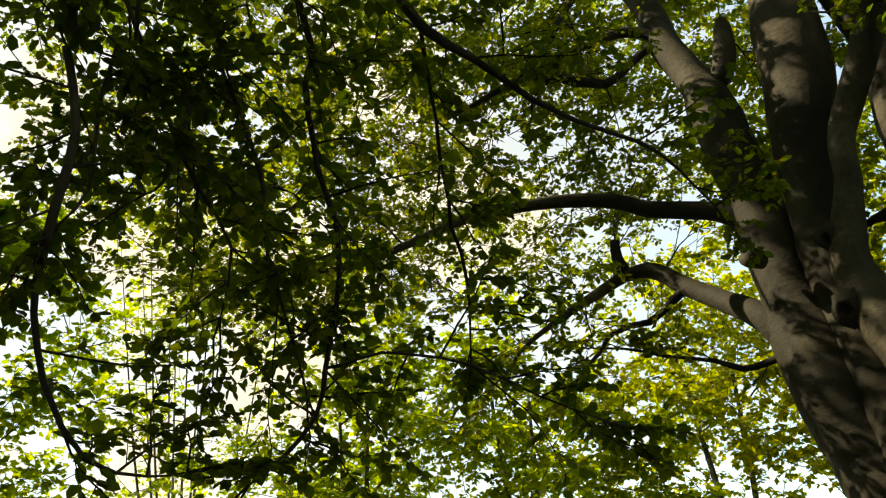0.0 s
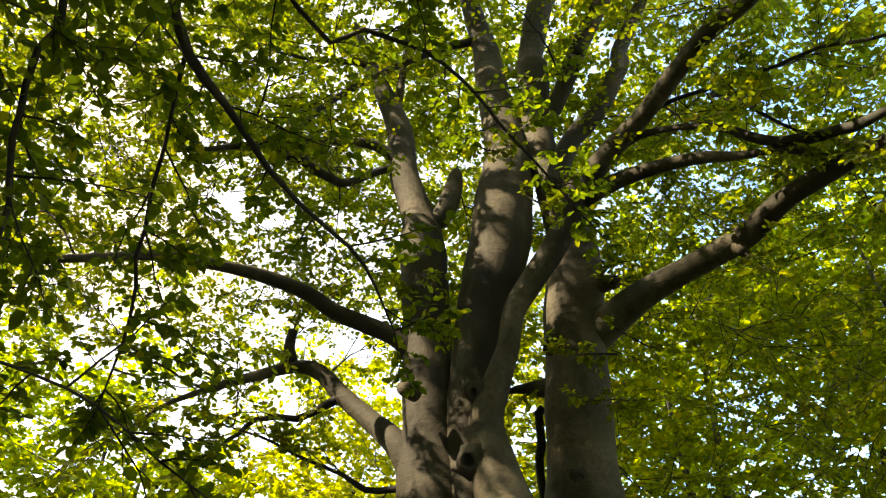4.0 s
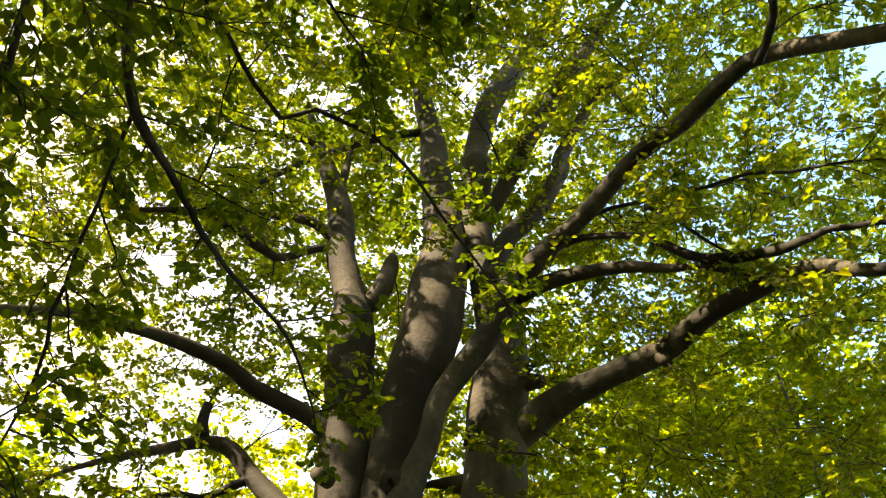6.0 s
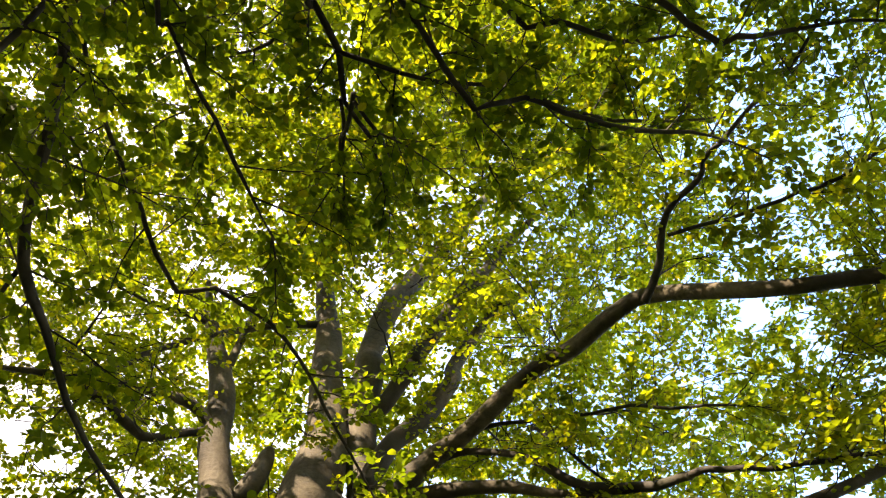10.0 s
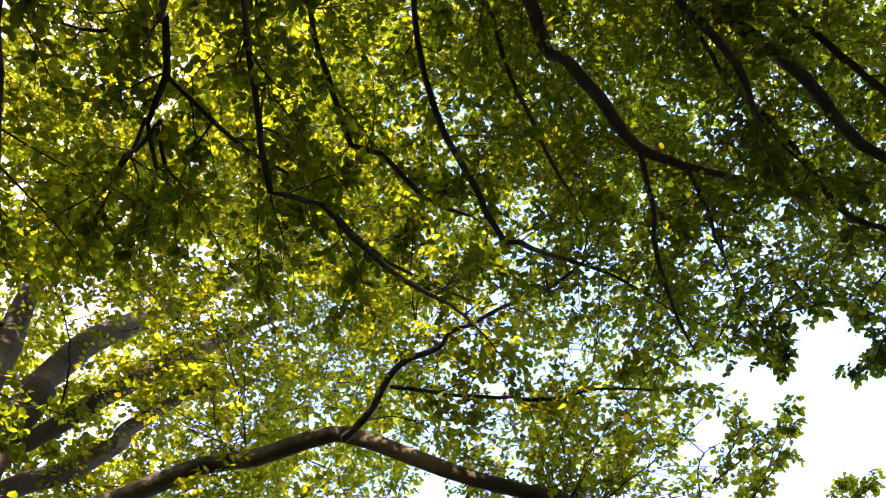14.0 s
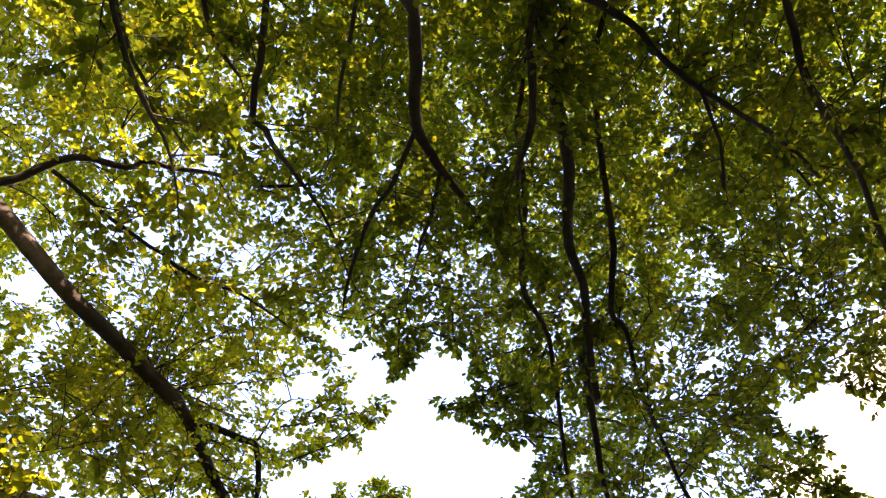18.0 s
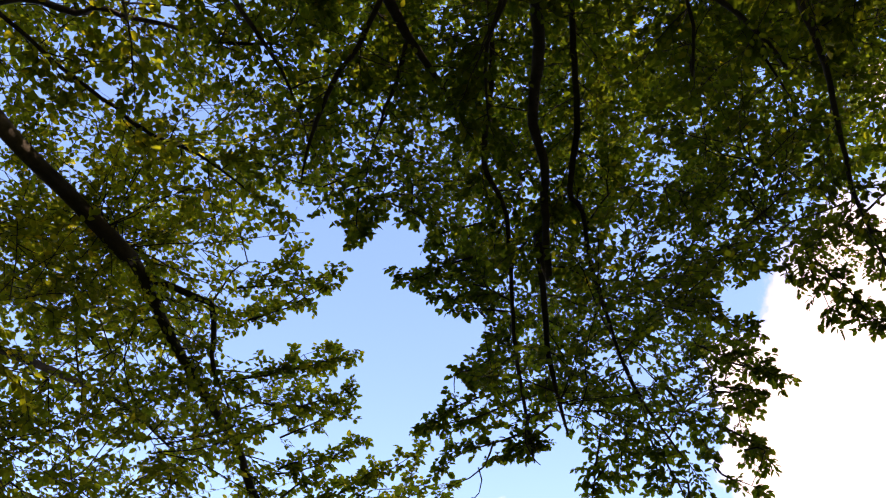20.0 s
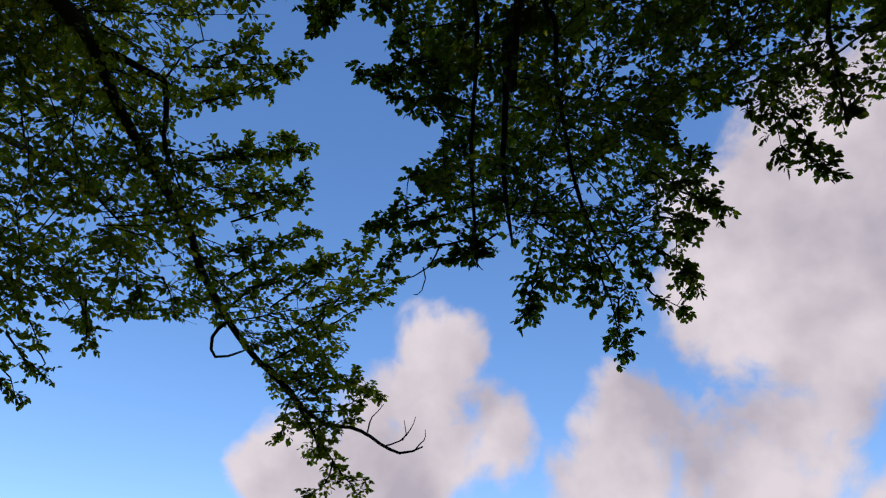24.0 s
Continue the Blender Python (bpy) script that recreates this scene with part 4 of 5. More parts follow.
limb(near_beech, "branch", [(-0.99, -2.96, 6.02, 0.024), (-1.65, 1.04, 5.72, 0.014), (-0.91, 2.54, 4.82, 0.013), (-0.60, 2.66, 4.80, 0.013), (-0.28, 2.77, 4.75, 0.012), (-0.10, 2.88, 4.65, 0.010), (0.09, 3.12, 4.56, 0.009), (0.25, 3.24, 4.42, 0.008), (0.47, 3.46, 4.28, 0.005)])  # over the path
limb(near_beech, "branch", [(-0.93, -2.87, 7.50, 0.024), (-0.45, -0.68, 7.20, 0.015), (0.54, 0.22, 6.46, 0.016), (0.76, 0.27, 6.43, 0.015), (0.97, 0.35, 6.49, 0.015), (1.24, 0.46, 6.42, 0.014), (1.54, 0.57, 6.43, 0.014), (1.86, 0.67, 6.30, 0.011), (2.13, 0.72, 6.29, 0.005)])  # over the path
limb(near_beech, "branch", [(-0.94, -2.89, 7.18, 0.026), (0.13, -1.07, 6.86, 0.018), (1.30, -0.52, 5.98, 0.019), (1.48, -0.50, 5.93, 0.017), (1.74, -0.51, 5.94, 0.015), (2.05, -0.47, 5.92, 0.014), (2.21, -0.41, 5.84, 0.013), (2.39, -0.40, 5.86, 0.011), (2.67, -0.42, 5.81, 0.006)])  # over the path
limb(near_beech, "branch", [(-0.99, -2.96, 5.97, 0.024), (-0.78, 0.14, 5.51, 0.014), (0.25, 1.21, 4.77, 0.014), (0.46, 1.29, 4.71, 0.013), (0.61, 1.27, 4.81, 0.012), (0.79, 1.28, 4.76, 0.012), (1.12, 1.28, 4.77, 0.012), (1.37, 1.24, 4.80, 0.008), (1.56, 1.25, 4.83, 0.004)])  # over the path
limb(near_beech, "branch", [(-1.04, -3.03, 4.83, 0.020), (-1.22, -0.42, 5.00, 0.014), (-1.72, 0.87, 3.63, 0.014), (-1.84, 0.98, 3.47, 0.014), (-1.94, 1.13, 3.28, 0.014), (-2.06, 1.19, 3.08, 0.016), (-2.21, 1.26, 2.88, 0.012), (-2.33, 1.41, 2.61, 0.011), (-2.34, 1.60, 2.40, 0.009), (-2.28, 1.80, 2.36, 0.005), (-2.19, 1.90, 2.37, 0.003)])  # over the path
limb(near_beech, "branch", [(-1.03, -3.03, 4.92, 0.017), (-1.02, -0.01, 5.11, 0.010), (-1.65, 1.10, 3.72, 0.008), (-1.79, 1.15, 3.57, 0.008), (-1.92, 1.20, 3.41, 0.008), (-2.05, 1.29, 3.19, 0.007), (-2.10, 1.25, 3.06, 0.004)])  # over the path
limb(near_beech, "branch", [(-1.03, -3.02, 5.00, 0.017), (-1.29, -0.22, 5.14, 0.010), (-1.58, 1.29, 3.80, 0.010), (-1.65, 1.44, 3.65, 0.009), (-1.67, 1.58, 3.52, 0.009), (-1.79, 1.82, 3.35, 0.009), (-1.87, 1.94, 3.14, 0.007), (-1.96, 2.22, 2.80, 0.006), (-1.97, 2.28, 2.68, 0.003)])  # over the path
limb(near_beech, "branch", [(-1.03, -3.02, 4.93, 0.017), (-1.43, -0.34, 5.06, 0.010), (-1.77, 1.15, 3.73, 0.009), (-1.83, 1.28, 3.61, 0.009), (-1.86, 1.44, 3.46, 0.009), (-1.89, 1.61, 3.29, 0.007), (-1.95, 1.84, 3.15, 0.006), (-2.06, 1.90, 2.92, 0.003)])  # over the path
limb(near_beech, "branch", [(-1.75, 1.45, 3.56, 0.012), (-1.85, 1.49, 3.43, 0.009), (-1.95, 1.51, 3.31, 0.006), (-2.02, 1.49, 3.25, 0.003)])  # over the path
limb(near_beech, "branch", [(-1.03, -3.02, 5.02, 0.018), (-0.99, 0.07, 5.22, 0.012), (-1.33, 1.53, 3.82, 0.013), (-1.45, 1.71, 3.59, 0.013), (-1.55, 1.88, 3.35, 0.012), (-1.57, 2.00, 3.19, 0.011), (-1.66, 2.12, 3.03, 0.010), (-1.76, 2.19, 2.90, 0.010), (-1.83, 2.22, 2.74, 0.011), (-1.93, 2.28, 2.59, 0.009), (-2.09, 2.27, 2.46, 0.009), (-2.19, 2.20, 2.37, 0.004)])  # over the path
limb(near_beech, "branch", [(-1.83, 2.23, 2.74, 0.007), (-1.72, 2.31, 2.75, 0.006), (-1.57, 2.48, 2.75, 0.006), (-1.40, 2.66, 2.71, 0.006), (-1.22, 2.84, 2.61, 0.005), (-1.05, 3.00, 2.50, 0.003)])  # over the path
limb(near_beech, "limb", [(-0.94, -2.88, 7.29, 0.056), (-0.16, -0.63, 6.99, 0.038), (0.99, 0.10, 6.09, 0.041), (1.26, 0.15, 6.02, 0.038), (1.55, 0.15, 6.03, 0.038), (1.92, 0.18, 6.00, 0.034), (2.21, 0.07, 5.97, 0.028), (2.52, -0.13, 5.92, 0.017), (2.65, -0.22, 5.83, 0.007)])  # over the path
limb(near_beech, "branch", [(1.96, 0.20, 5.98, 0.017), (2.30, 0.40, 5.91, 0.016), (2.53, 0.55, 5.88, 0.018), (2.88, 0.71, 5.75, 0.011), (3.10, 0.77, 5.70, 0.005)])  # over the path
limb(near_beech, "branch", [(2.22, 0.07, 5.97, 0.017), (2.55, 0.17, 5.90, 0.014), (2.80, 0.26, 5.86, 0.007)])  # over the path
limb(near_beech, "limb", [(-0.93, -2.88, 7.38, 0.054), (0.37, -1.14, 7.16, 0.037), (1.61, -0.68, 6.18, 0.040), (2.22, -0.68, 6.03, 0.037), (2.56, -0.73, 5.95, 0.038), (2.82, -0.74, 5.91, 0.035), (3.02, -0.79, 5.89, 0.032), (3.36, -0.83, 5.75, 0.028), (3.79, -0.87, 5.49, 0.025), (3.65, -0.81, 5.76, 0.026), (4.30, -0.89, 5.39, 0.022), (4.65, -0.97, 5.10, 0.016), (4.87, -1.04, 4.95, 0.008)])  # over the path
limb(near_beech, "limb", [(-0.94, -2.88, 7.32, 0.054), (-0.05, -0.52, 7.02, 0.037), (0.79, -0.39, 6.12, 0.040), (1.10, -0.61, 6.02, 0.035), (1.30, -0.88, 6.03, 0.028), (1.48, -1.12, 6.03, 0.020), (1.82, -1.50, 6.01, 0.019), (2.12, -1.94, 5.93, 0.017), (2.37, -2.21, 5.80, 0.013), (2.27, -2.05, 6.05, 0.012), (2.57, -2.29, 5.89, 0.007)])  # over the path
limb(near_beech, "branch", [(1.79, -1.48, 5.97, 0.015), (2.16, -1.62, 5.93, 0.012), (2.45, -1.70, 5.86, 0.010), (2.42, -1.71, 6.12, 0.007)])  # over the path
limb(near_beech, "branch", [(-0.94, -2.89, 7.21, 0.024), (0.08, -1.12, 6.94, 0.014), (1.20, -0.55, 6.01, 0.015), (1.50, -0.50, 5.92, 0.014), (1.83, -0.51, 5.90, 0.015), (1.96, -0.49, 5.84, 0.011), (2.21, -0.39, 5.84, 0.007)])  # over the path
limb(near_beech, "branch", [(-0.94, -2.88, 7.25, 0.029), (-0.06, -1.34, 6.93, 0.020), (0.93, -0.69, 6.05, 0.021), (1.20, -0.54, 6.01, 0.019), (1.62, -0.50, 5.98, 0.016), (1.99, -0.49, 5.94, 0.013), (2.24, -0.39, 5.94, 0.007)])  # over the path
limb(near_beech, "limb", [(-0.95, -2.90, 6.97, 0.032), (0.44, -1.86, 6.69, 0.022), (1.46, -1.89, 5.77, 0.023), (1.95, -2.16, 5.67, 0.020), (2.35, -2.38, 5.58, 0.018), (2.84, -2.58, 5.40, 0.015), (3.02, -2.67, 5.34, 0.014), (3.26, -2.82, 5.18, 0.009), (3.45, -2.94, 5.06, 0.005)])  # over the path
limb(near_beech, "branch", [(-0.94, -2.88, 7.26, 0.026), (1.26, -0.87, 7.15, 0.017), (2.82, -0.43, 6.06, 0.019), (3.48, -0.60, 5.81, 0.018), (4.21, -0.66, 5.53, 0.016), (4.80, -0.74, 5.12, 0.013), (5.09, -0.80, 4.87, 0.006)])  # over the path
limb(near_beech, "branch", [(-0.95, -2.89, 7.11, 0.031), (1.50, -1.24, 7.05, 0.021), (3.09, -1.00, 5.91, 0.023), (3.44, -1.11, 5.74, 0.017), (3.97, -1.24, 5.50, 0.016), (4.50, -1.49, 5.12, 0.012), (4.79, -1.78, 4.74, 0.008)])  # over the path
limb(near_beech, "branch", [(4.73, -0.74, 5.05, 0.009), (4.84, -0.71, 4.89, 0.006), (4.98, -0.78, 4.86, 0.005), (5.01, -0.83, 4.80, 0.003)], leafy=False)  # dead twig
limb(near_beech, "branch", [(4.48, -0.92, 5.17, 0.011), (4.67, -0.99, 5.06, 0.010), (4.78, -1.02, 4.90, 0.005)], leafy=False)  # dead twig
limb(near_beech, "branch", [(4.67, -2.19, 4.66, 0.007), (4.65, -2.32, 4.60, 0.005), (4.79, -2.21, 4.46, 0.002)], leafy=False)  # dead twig
limb(near_beech, "branch", [(4.94, -0.50, 4.97, 0.008), (5.05, -0.38, 4.82, 0.006), (5.12, -0.19, 4.72, 0.003)], leafy=False)  # dead twig
limb(near_beech, "branch", [(5.05, -0.38, 4.82, 0.006), (5.13, -0.35, 4.69, 0.004), (5.16, -0.32, 4.64, 0.003)], leafy=False)  # dead twig
limb(near_beech, "branch", [(4.04, -0.37, 5.46, 0.006), (4.09, -0.43, 5.40, 0.004), (3.99, -0.33, 5.52, 0.002)], leafy=False)  # dead twig
limb(near_beech, "branch", [(4.41, -0.32, 5.20, 0.006), (4.44, -0.24, 5.17, 0.005), (4.51, -0.21, 5.08, 0.002)], leafy=False)  # dead twig
limb(near_beech, "branch", [(3.21, -2.78, 5.25, 0.006), (3.31, -2.84, 5.11, 0.004), (3.48, -2.87, 5.08, 0.002)], leafy=False)  # dead twig
limb(near_beech, "branch", [(3.31, -2.84, 5.11, 0.004), (3.43, -2.94, 5.08, 0.002)], leafy=False)  # dead twig
limb(near_beech, "branch", [(3.92, -0.37, 5.86, 0.009), (4.05, -0.10, 5.83, 0.006), (4.12, 0.05, 5.85, 0.003)], spray=True)  # outer spray
limb(near_beech, "branch", [(4.26, -0.60, 5.63, 0.009), (4.31, -0.38, 5.70, 0.006), (4.32, -0.25, 5.78, 0.003)], spray=True)  # outer spray
limb(near_beech, "branch", [(4.59, -0.67, 5.41, 0.009), (4.64, -0.49, 5.47, 0.006), (4.73, -0.32, 5.47, 0.003)], spray=True)  # outer spray
limb(near_beech, "branch", [(4.80, -0.65, 5.31, 0.009), (4.93, -0.28, 5.29, 0.007), (5.04, -0.07, 5.24, 0.003)], spray=True)  # outer spray
limb(near_beech, "branch", [(4.99, -1.31, 5.04, 0.009), (5.19, -1.30, 4.85, 0.007), (5.36, -1.23, 4.71, 0.003)], spray=True)  # outer spray
limb(near_beech, "branch", [(4.99, -1.73, 4.85, 0.009), (5.15, -1.86, 4.63, 0.006), (5.30, -1.93, 4.45, 0.003)], spray=True)  # outer spray
limb(near_beech, "branch", [(4.78, -2.12, 4.93, 0.009), (4.84, -2.28, 4.85, 0.006), (4.90, -2.38, 4.81, 0.003)], spray=True)  # outer spray
limb(near_beech, "branch", [(4.30, -1.96, 5.30, 0.009), (4.36, -2.22, 5.18, 0.006), (4.39, -2.43, 5.11, 0.002)], spray=True)  # outer spray
limb(near_beech, "branch", [(3.61, -2.64, 5.45, 0.008), (3.77, -2.85, 5.23, 0.006), (3.86, -2.99, 5.12, 0.002)], spray=True)  # outer spray
limb(near_beech, "branch", [(3.40, 0.44, 6.03, 0.008), (3.61, 0.45, 5.94, 0.006), (3.69, 0.46, 5.93, 0.002)], spray=True)  # outer spray
limb(near_beech, "branch", [(3.63, -2.10, 5.61, 0.008), (3.73, -2.26, 5.51, 0.006), (3.77, -2.31, 5.54, 0.002)], spray=True)  # outer spray
limb(near_beech, "branch", [(4.89, -1.52, 5.09, 0.009), (5.06, -1.49, 4.96, 0.007), (5.23, -1.45, 4.84, 0.003)], spray=True)  # outer spray
limb(near_beech, "branch", [(4.89, -0.78, 5.16, 0.009), (5.06, -0.76, 5.03, 0.007), (5.13, -0.74, 5.04, 0.003)], spray=True)  # outer spray
limb(near_beech, "branch", [(4.91, -1.64, 5.00, 0.009), (5.08, -1.71, 4.83, 0.006), (5.21, -1.71, 4.74, 0.003)], spray=True)  # outer spray
limb(near_beech, "branch", [(4.56, -2.08, 5.08, 0.009), (4.59, -2.24, 5.04, 0.006), (4.65, -2.31, 5.03, 0.003)], spray=True)  # outer spray
limb(near_beech, "branch", [(4.14, -2.14, 5.38, 0.009), (4.17, -2.28, 5.36, 0.006), (4.22, -2.32, 5.38, 0.002)], spray=True)  # outer spray
limb(near_beech, "branch", [(3.55, -2.57, 5.55, 0.008), (3.72, -2.66, 5.42, 0.006), (3.89, -2.76, 5.27, 0.002)], spray=True)  # outer spray
limb(near_beech, "branch", [(3.46, 0.06, 6.13, 0.008), (3.62, 0.04, 6.08, 0.006), (3.67, 0.06, 6.11, 0.002)], spray=True)  # outer spray
limb(near_beech, "branch", [(3.73, -0.44, 6.02, 0.009), (3.85, -0.20, 6.01, 0.006), (3.90, -0.13, 6.05, 0.002)], spray=True)  # outer spray
limb(near_beech, "branch", [(3.40, -2.81, 5.52, 0.008), (3.47, -2.96, 5.43, 0.006), (3.56, -3.08, 5.35, 0.002)], spray=True)  # outer spray
limb(near_beech, "branch", [(-0.94, -2.89, 7.20, 0.030), (0.26, 0.32, 6.92, 0.020), (1.58, 1.08, 6.00, 0.022), (1.84, 1.05, 5.91, 0.020), (2.04, 1.00, 5.94, 0.016), (2.40, 0.83, 5.90, 0.011), (2.75, 0.73, 5.83, 0.005)])  # over the path
limb(near_beech, "branch", [(-0.93, -2.88, 7.38, 0.026), (-0.53, 0.36, 7.05, 0.018), (0.58, 1.31, 6.18, 0.019), (0.92, 1.29, 6.13, 0.018), (1.32, 1.32, 6.13, 0.015), (1.61, 1.22, 6.17, 0.009)])  # over the path
limb(near_beech, "branch", [(4.10, -0.60, 5.94, 0.009), (4.17, -0.23, 5.94, 0.006), (4.22, 0.13, 5.94, 0.003)], spray=True)  # outer spray
limb(near_beech, "branch", [(4.26, -0.62, 5.78, 0.009), (4.29, -0.36, 5.81, 0.006), (4.32, -0.16, 5.83, 0.003)], spray=True)  # outer spray
limb(near_beech, "branch", [(4.80, -0.84, 5.27, 0.009), (4.95, -0.42, 5.19, 0.006), (5.02, 0.01, 5.16, 0.003)], spray=True)  # outer spray
limb(near_beech, "branch", [(4.97, -0.77, 5.06, 0.009), (5.07, -0.43, 5.01, 0.006), (5.17, -0.15, 4.93, 0.003)], spray=True)  # outer spray
limb(near_beech, "branch", [(5.10, -1.35, 4.86, 0.009), (5.22, -1.27, 4.74, 0.006), (5.33, -1.20, 4.63, 0.003)], spray=True)  # outer spray
limb(near_beech, "branch", [(5.05, -1.88, 4.66, 0.009), (5.17, -1.93, 4.49, 0.006), (5.27, -1.93, 4.34, 0.003)], spray=True)  # outer spray
limb(near_beech, "branch", [(4.47, -2.19, 5.29, 0.009), (4.47, -2.39, 5.22, 0.006), (4.48, -2.52, 5.16, 0.003)], spray=True)  # outer spray
limb(near_beech, "branch", [(4.77, -2.18, 4.90, 0.009), (4.81, -2.30, 4.81, 0.006), (4.85, -2.41, 4.72, 0.003)], spray=True)  # outer spray
limb(near_beech, "branch", [(4.95, -2.07, 4.71, 0.009), (4.97, -2.20, 4.63, 0.006), (4.99, -2.30, 4.58, 0.003)], spray=True)  # outer spray
limb(near_beech, "branch", [(3.70, 0.34, 6.31, 0.009), (3.84, 0.44, 6.22, 0.006), (3.95, 0.50, 6.15, 0.003)], spray=True)  # outer spray
limb(near_beech, "branch", [(3.89, -2.85, 5.34, 0.009), (3.94, -3.00, 5.21, 0.006), (3.96, -3.10, 5.14, 0.003)], spray=True)  # outer spray
limb(near_beech, "branch", [(4.49, -1.24, 5.54, 0.009), (4.59, -1.08, 5.50, 0.006), (4.63, -0.96, 5.53, 0.003)], spray=True)  # outer spray
limb(near_beech, "branch", [(4.51, -0.55, 5.51, 0.009), (4.44, -0.59, 5.62, 0.006), (4.33, -0.49, 5.80, 0.003)], spray=True)  # outer spray
limb(near_beech, "branch", [(4.65, -1.52, 5.41, 0.009), (4.80, -1.63, 5.21, 0.006), (4.99, -1.56, 5.02, 0.003)], spray=True)  # outer spray
limb(near_beech, "branch", [(4.69, -1.78, 5.24, 0.009), (4.82, -1.95, 5.02, 0.006), (4.93, -2.05, 4.85, 0.003)], spray=True)  # outer spray
limb(near_beech, "branch", [(4.92, -0.94, 5.09, 0.009), (5.03, -0.77, 5.00, 0.006), (5.12, -0.56, 4.96, 0.003)], spray=True)  # outer spray

# ---- crowns: finer branches, twigs and leaves ----
rng = np.random.default_rng(11)


def crown_targets(rng, count, az, el, dist):
    """Places in a crown, given by heading, elevation and distance seen from the path."""
    a, e = np.radians(rng.uniform(*az, count)), np.radians(rng.uniform(*el, count))
    d = rng.uniform(*dist, count)
    p = np.stack([np.sin(a) * np.cos(e), np.cos(a) * np.cos(e), np.sin(e)], 1) * d[:, None] + np.array([0, 0, 1.6])
    p = p[~in_glade(p)]
    return p[np.argsort(np.linalg.norm(p - np.array([0.1, 6.0, 8.0]), axis=1))]


def single_leaves(tree, pieces, low, high, count, material):
    """The leaves within a box over the path as pieces of their own; they leave the joined rest."""
    kept, found = [], []
    for v, q in pieces:
        if len(v) == 4 * len(q):
            kept.append((v, q))
            continue
        six = v.reshape(-1, 6, 3)
        c = six.mean(1)
        pick = np.all((c > low) & (c < high), axis=1)
        pick &= np.cumsum(pick) <= count - len(found)
        found.extend(six[pick])
        rest = six[~pick].reshape(-1, 3)
        i = np.arange(len(rest) // 6)[:, None] * 6
        kept.append((rest, np.concatenate([i + np.array([0, 3, 2, 1]), i + np.array([0, 5, 4, 3])], 1).reshape(-1, 4)))
    shapes = []
    for k, (fold, curl) in enumerate(((0.05, 0.02), (0.1, 0.1), (0.07, 0.16), (0.12, 0.05))):
        w = 0.31 + 0.015 * k
        half = [(0.0, 0.0), (0.16, 0.7), (0.36, 1.0), (0.58, 0.97), (0.80, 0.68), (0.93, 0.3), (1.03, 0.0)]
        verts = [(0, y, -curl * y * y) for y, _ in half] + [(-w * x, y, fold * x - curl * y * y * 0.7) for y, x in half[1:-1]] + [(w * x, y, fold * x - curl * y * y * 0.7) for y, x in half[1:-1]]
        faces = []
        for a in (7, 12):
            rim = [0, *range(a, a + 5), 6]
            for i in range(6):
                f = [i, i + 1, rim[i + 1], rim[i]]
                f = list(dict.fromkeys(f))
                faces.append(tuple(f if a == 12 else f[::-1]))
        me = bpy.data.meshes.new("leaf")
        me.from_pydata(verts, [], faces)
        me.materials.append(material)
        shapes.append(me)
    for k, six in enumerate(found):
        y = Vector(six[3] - six[0])
        size = y.length
        y.normalize()
        x = Vector(six[5] - six[1]).normalized()
        z = x.cross(y).normalized()
        x = y.cross(z)
        ob = new("leaf", shapes[k % 4])
        ob.matrix_world = Matrix.Translation(six[0].tolist()) @ Matrix((x, y, z)).transposed().to_4x4() @ Matrix.Scale(size, 4)
        m = ob.matrix_world.copy()
        ob.parent = tree
        ob.matrix_parent_inverse = tree.matrix_world.inverted()
        ob.matrix_world = m
    return kept


wood = ([], [])
TRACED = len(WOOD[big_beech.name])
for count, az, el, dist, thick in (
        (80, (-50, 32), (34, 80), (7.0, 9.5), 0.015),     # inner crown
        (20, (-62, -8), (24, 44), (6.0, 10.0), 0.014),    # low boughs towards the light
        (80, (6, 50), (8, 38), (6.5, 9.5), 0.012),
        (60, (14, 42), (8, 36), (6.8, 9.0), 0.012),       # low boughs towards the clearing
        (90, (10, 80), (34, 80), (6.0, 9.5), 0.012),
        (100, (46, 94), (16, 60), (5.6, 8.5), 0.009), (80, (40, 68), (28, 66), (6.2, 9.0), 0.009),
        (30, (56, 84), (18, 40), (6.4, 8.6), 0.009), (60, (50, 69), (29, 47), (6.0, 8.5), 0.009),
        (70, (-62, -24), (32, 60), (7.0, 12.0), 0.014),   # boughs that shade the stems
        (36, (-46, -12), (25, 44), (6.2, 9.0), 0.012),
        (24, (14, 42), (40, 62), (6.5, 11.0), 0.012)):
    fill_crown(big_beech, rng, crown_targets(rng, count, az, el, dist), thick)
paths = WOOD[big_beech.name]
LOW = len(paths)
fill_crown(big_beech, rng, crown_targets(rng, 330, (-64, 44), (24, 80), (9.5, 14.0)), 0.018)  # top of the crown
fill_crown(big_beech, rng, crown_targets(rng, 170, (-24, 36), (40, 72), (8.5, 12.5)), 0.014)
fill_crown(big_beech, rng, crown_targets(rng, 90, (-52, 2), (28, 62), (8.5, 13.0)), 0.014)
foliate(big_beech, rng, *twig_starts(rng, paths[:TRACED], 0.16, 0.7, 0.02, up=0.3), LEAF, wood, leaf_len=0.06)
foliate(big_beech, rng, *twig_starts(rng, paths[6:TRACED], 0.3, 0.55, 0.1, up=-0.1, lo=0.12), LEAF, wood, twiglets=5, per=5, leaf_len=0.058)
foliate(big_beech, rng, *twig_starts(rng, paths[TRACED:LOW], 0.16, 1.0, 0.04, up=0.2, lo=0.3), LEAF, wood, per=8, leaf_len=0.053)
foliate(big_beech, rng, *twig_starts(rng, paths[LOW:], 0.15, 1.1, 0.05, up=0.2, lo=0.2), LEAF, wood, per=9, leaf_len=0.08, fine=False, plain=True)
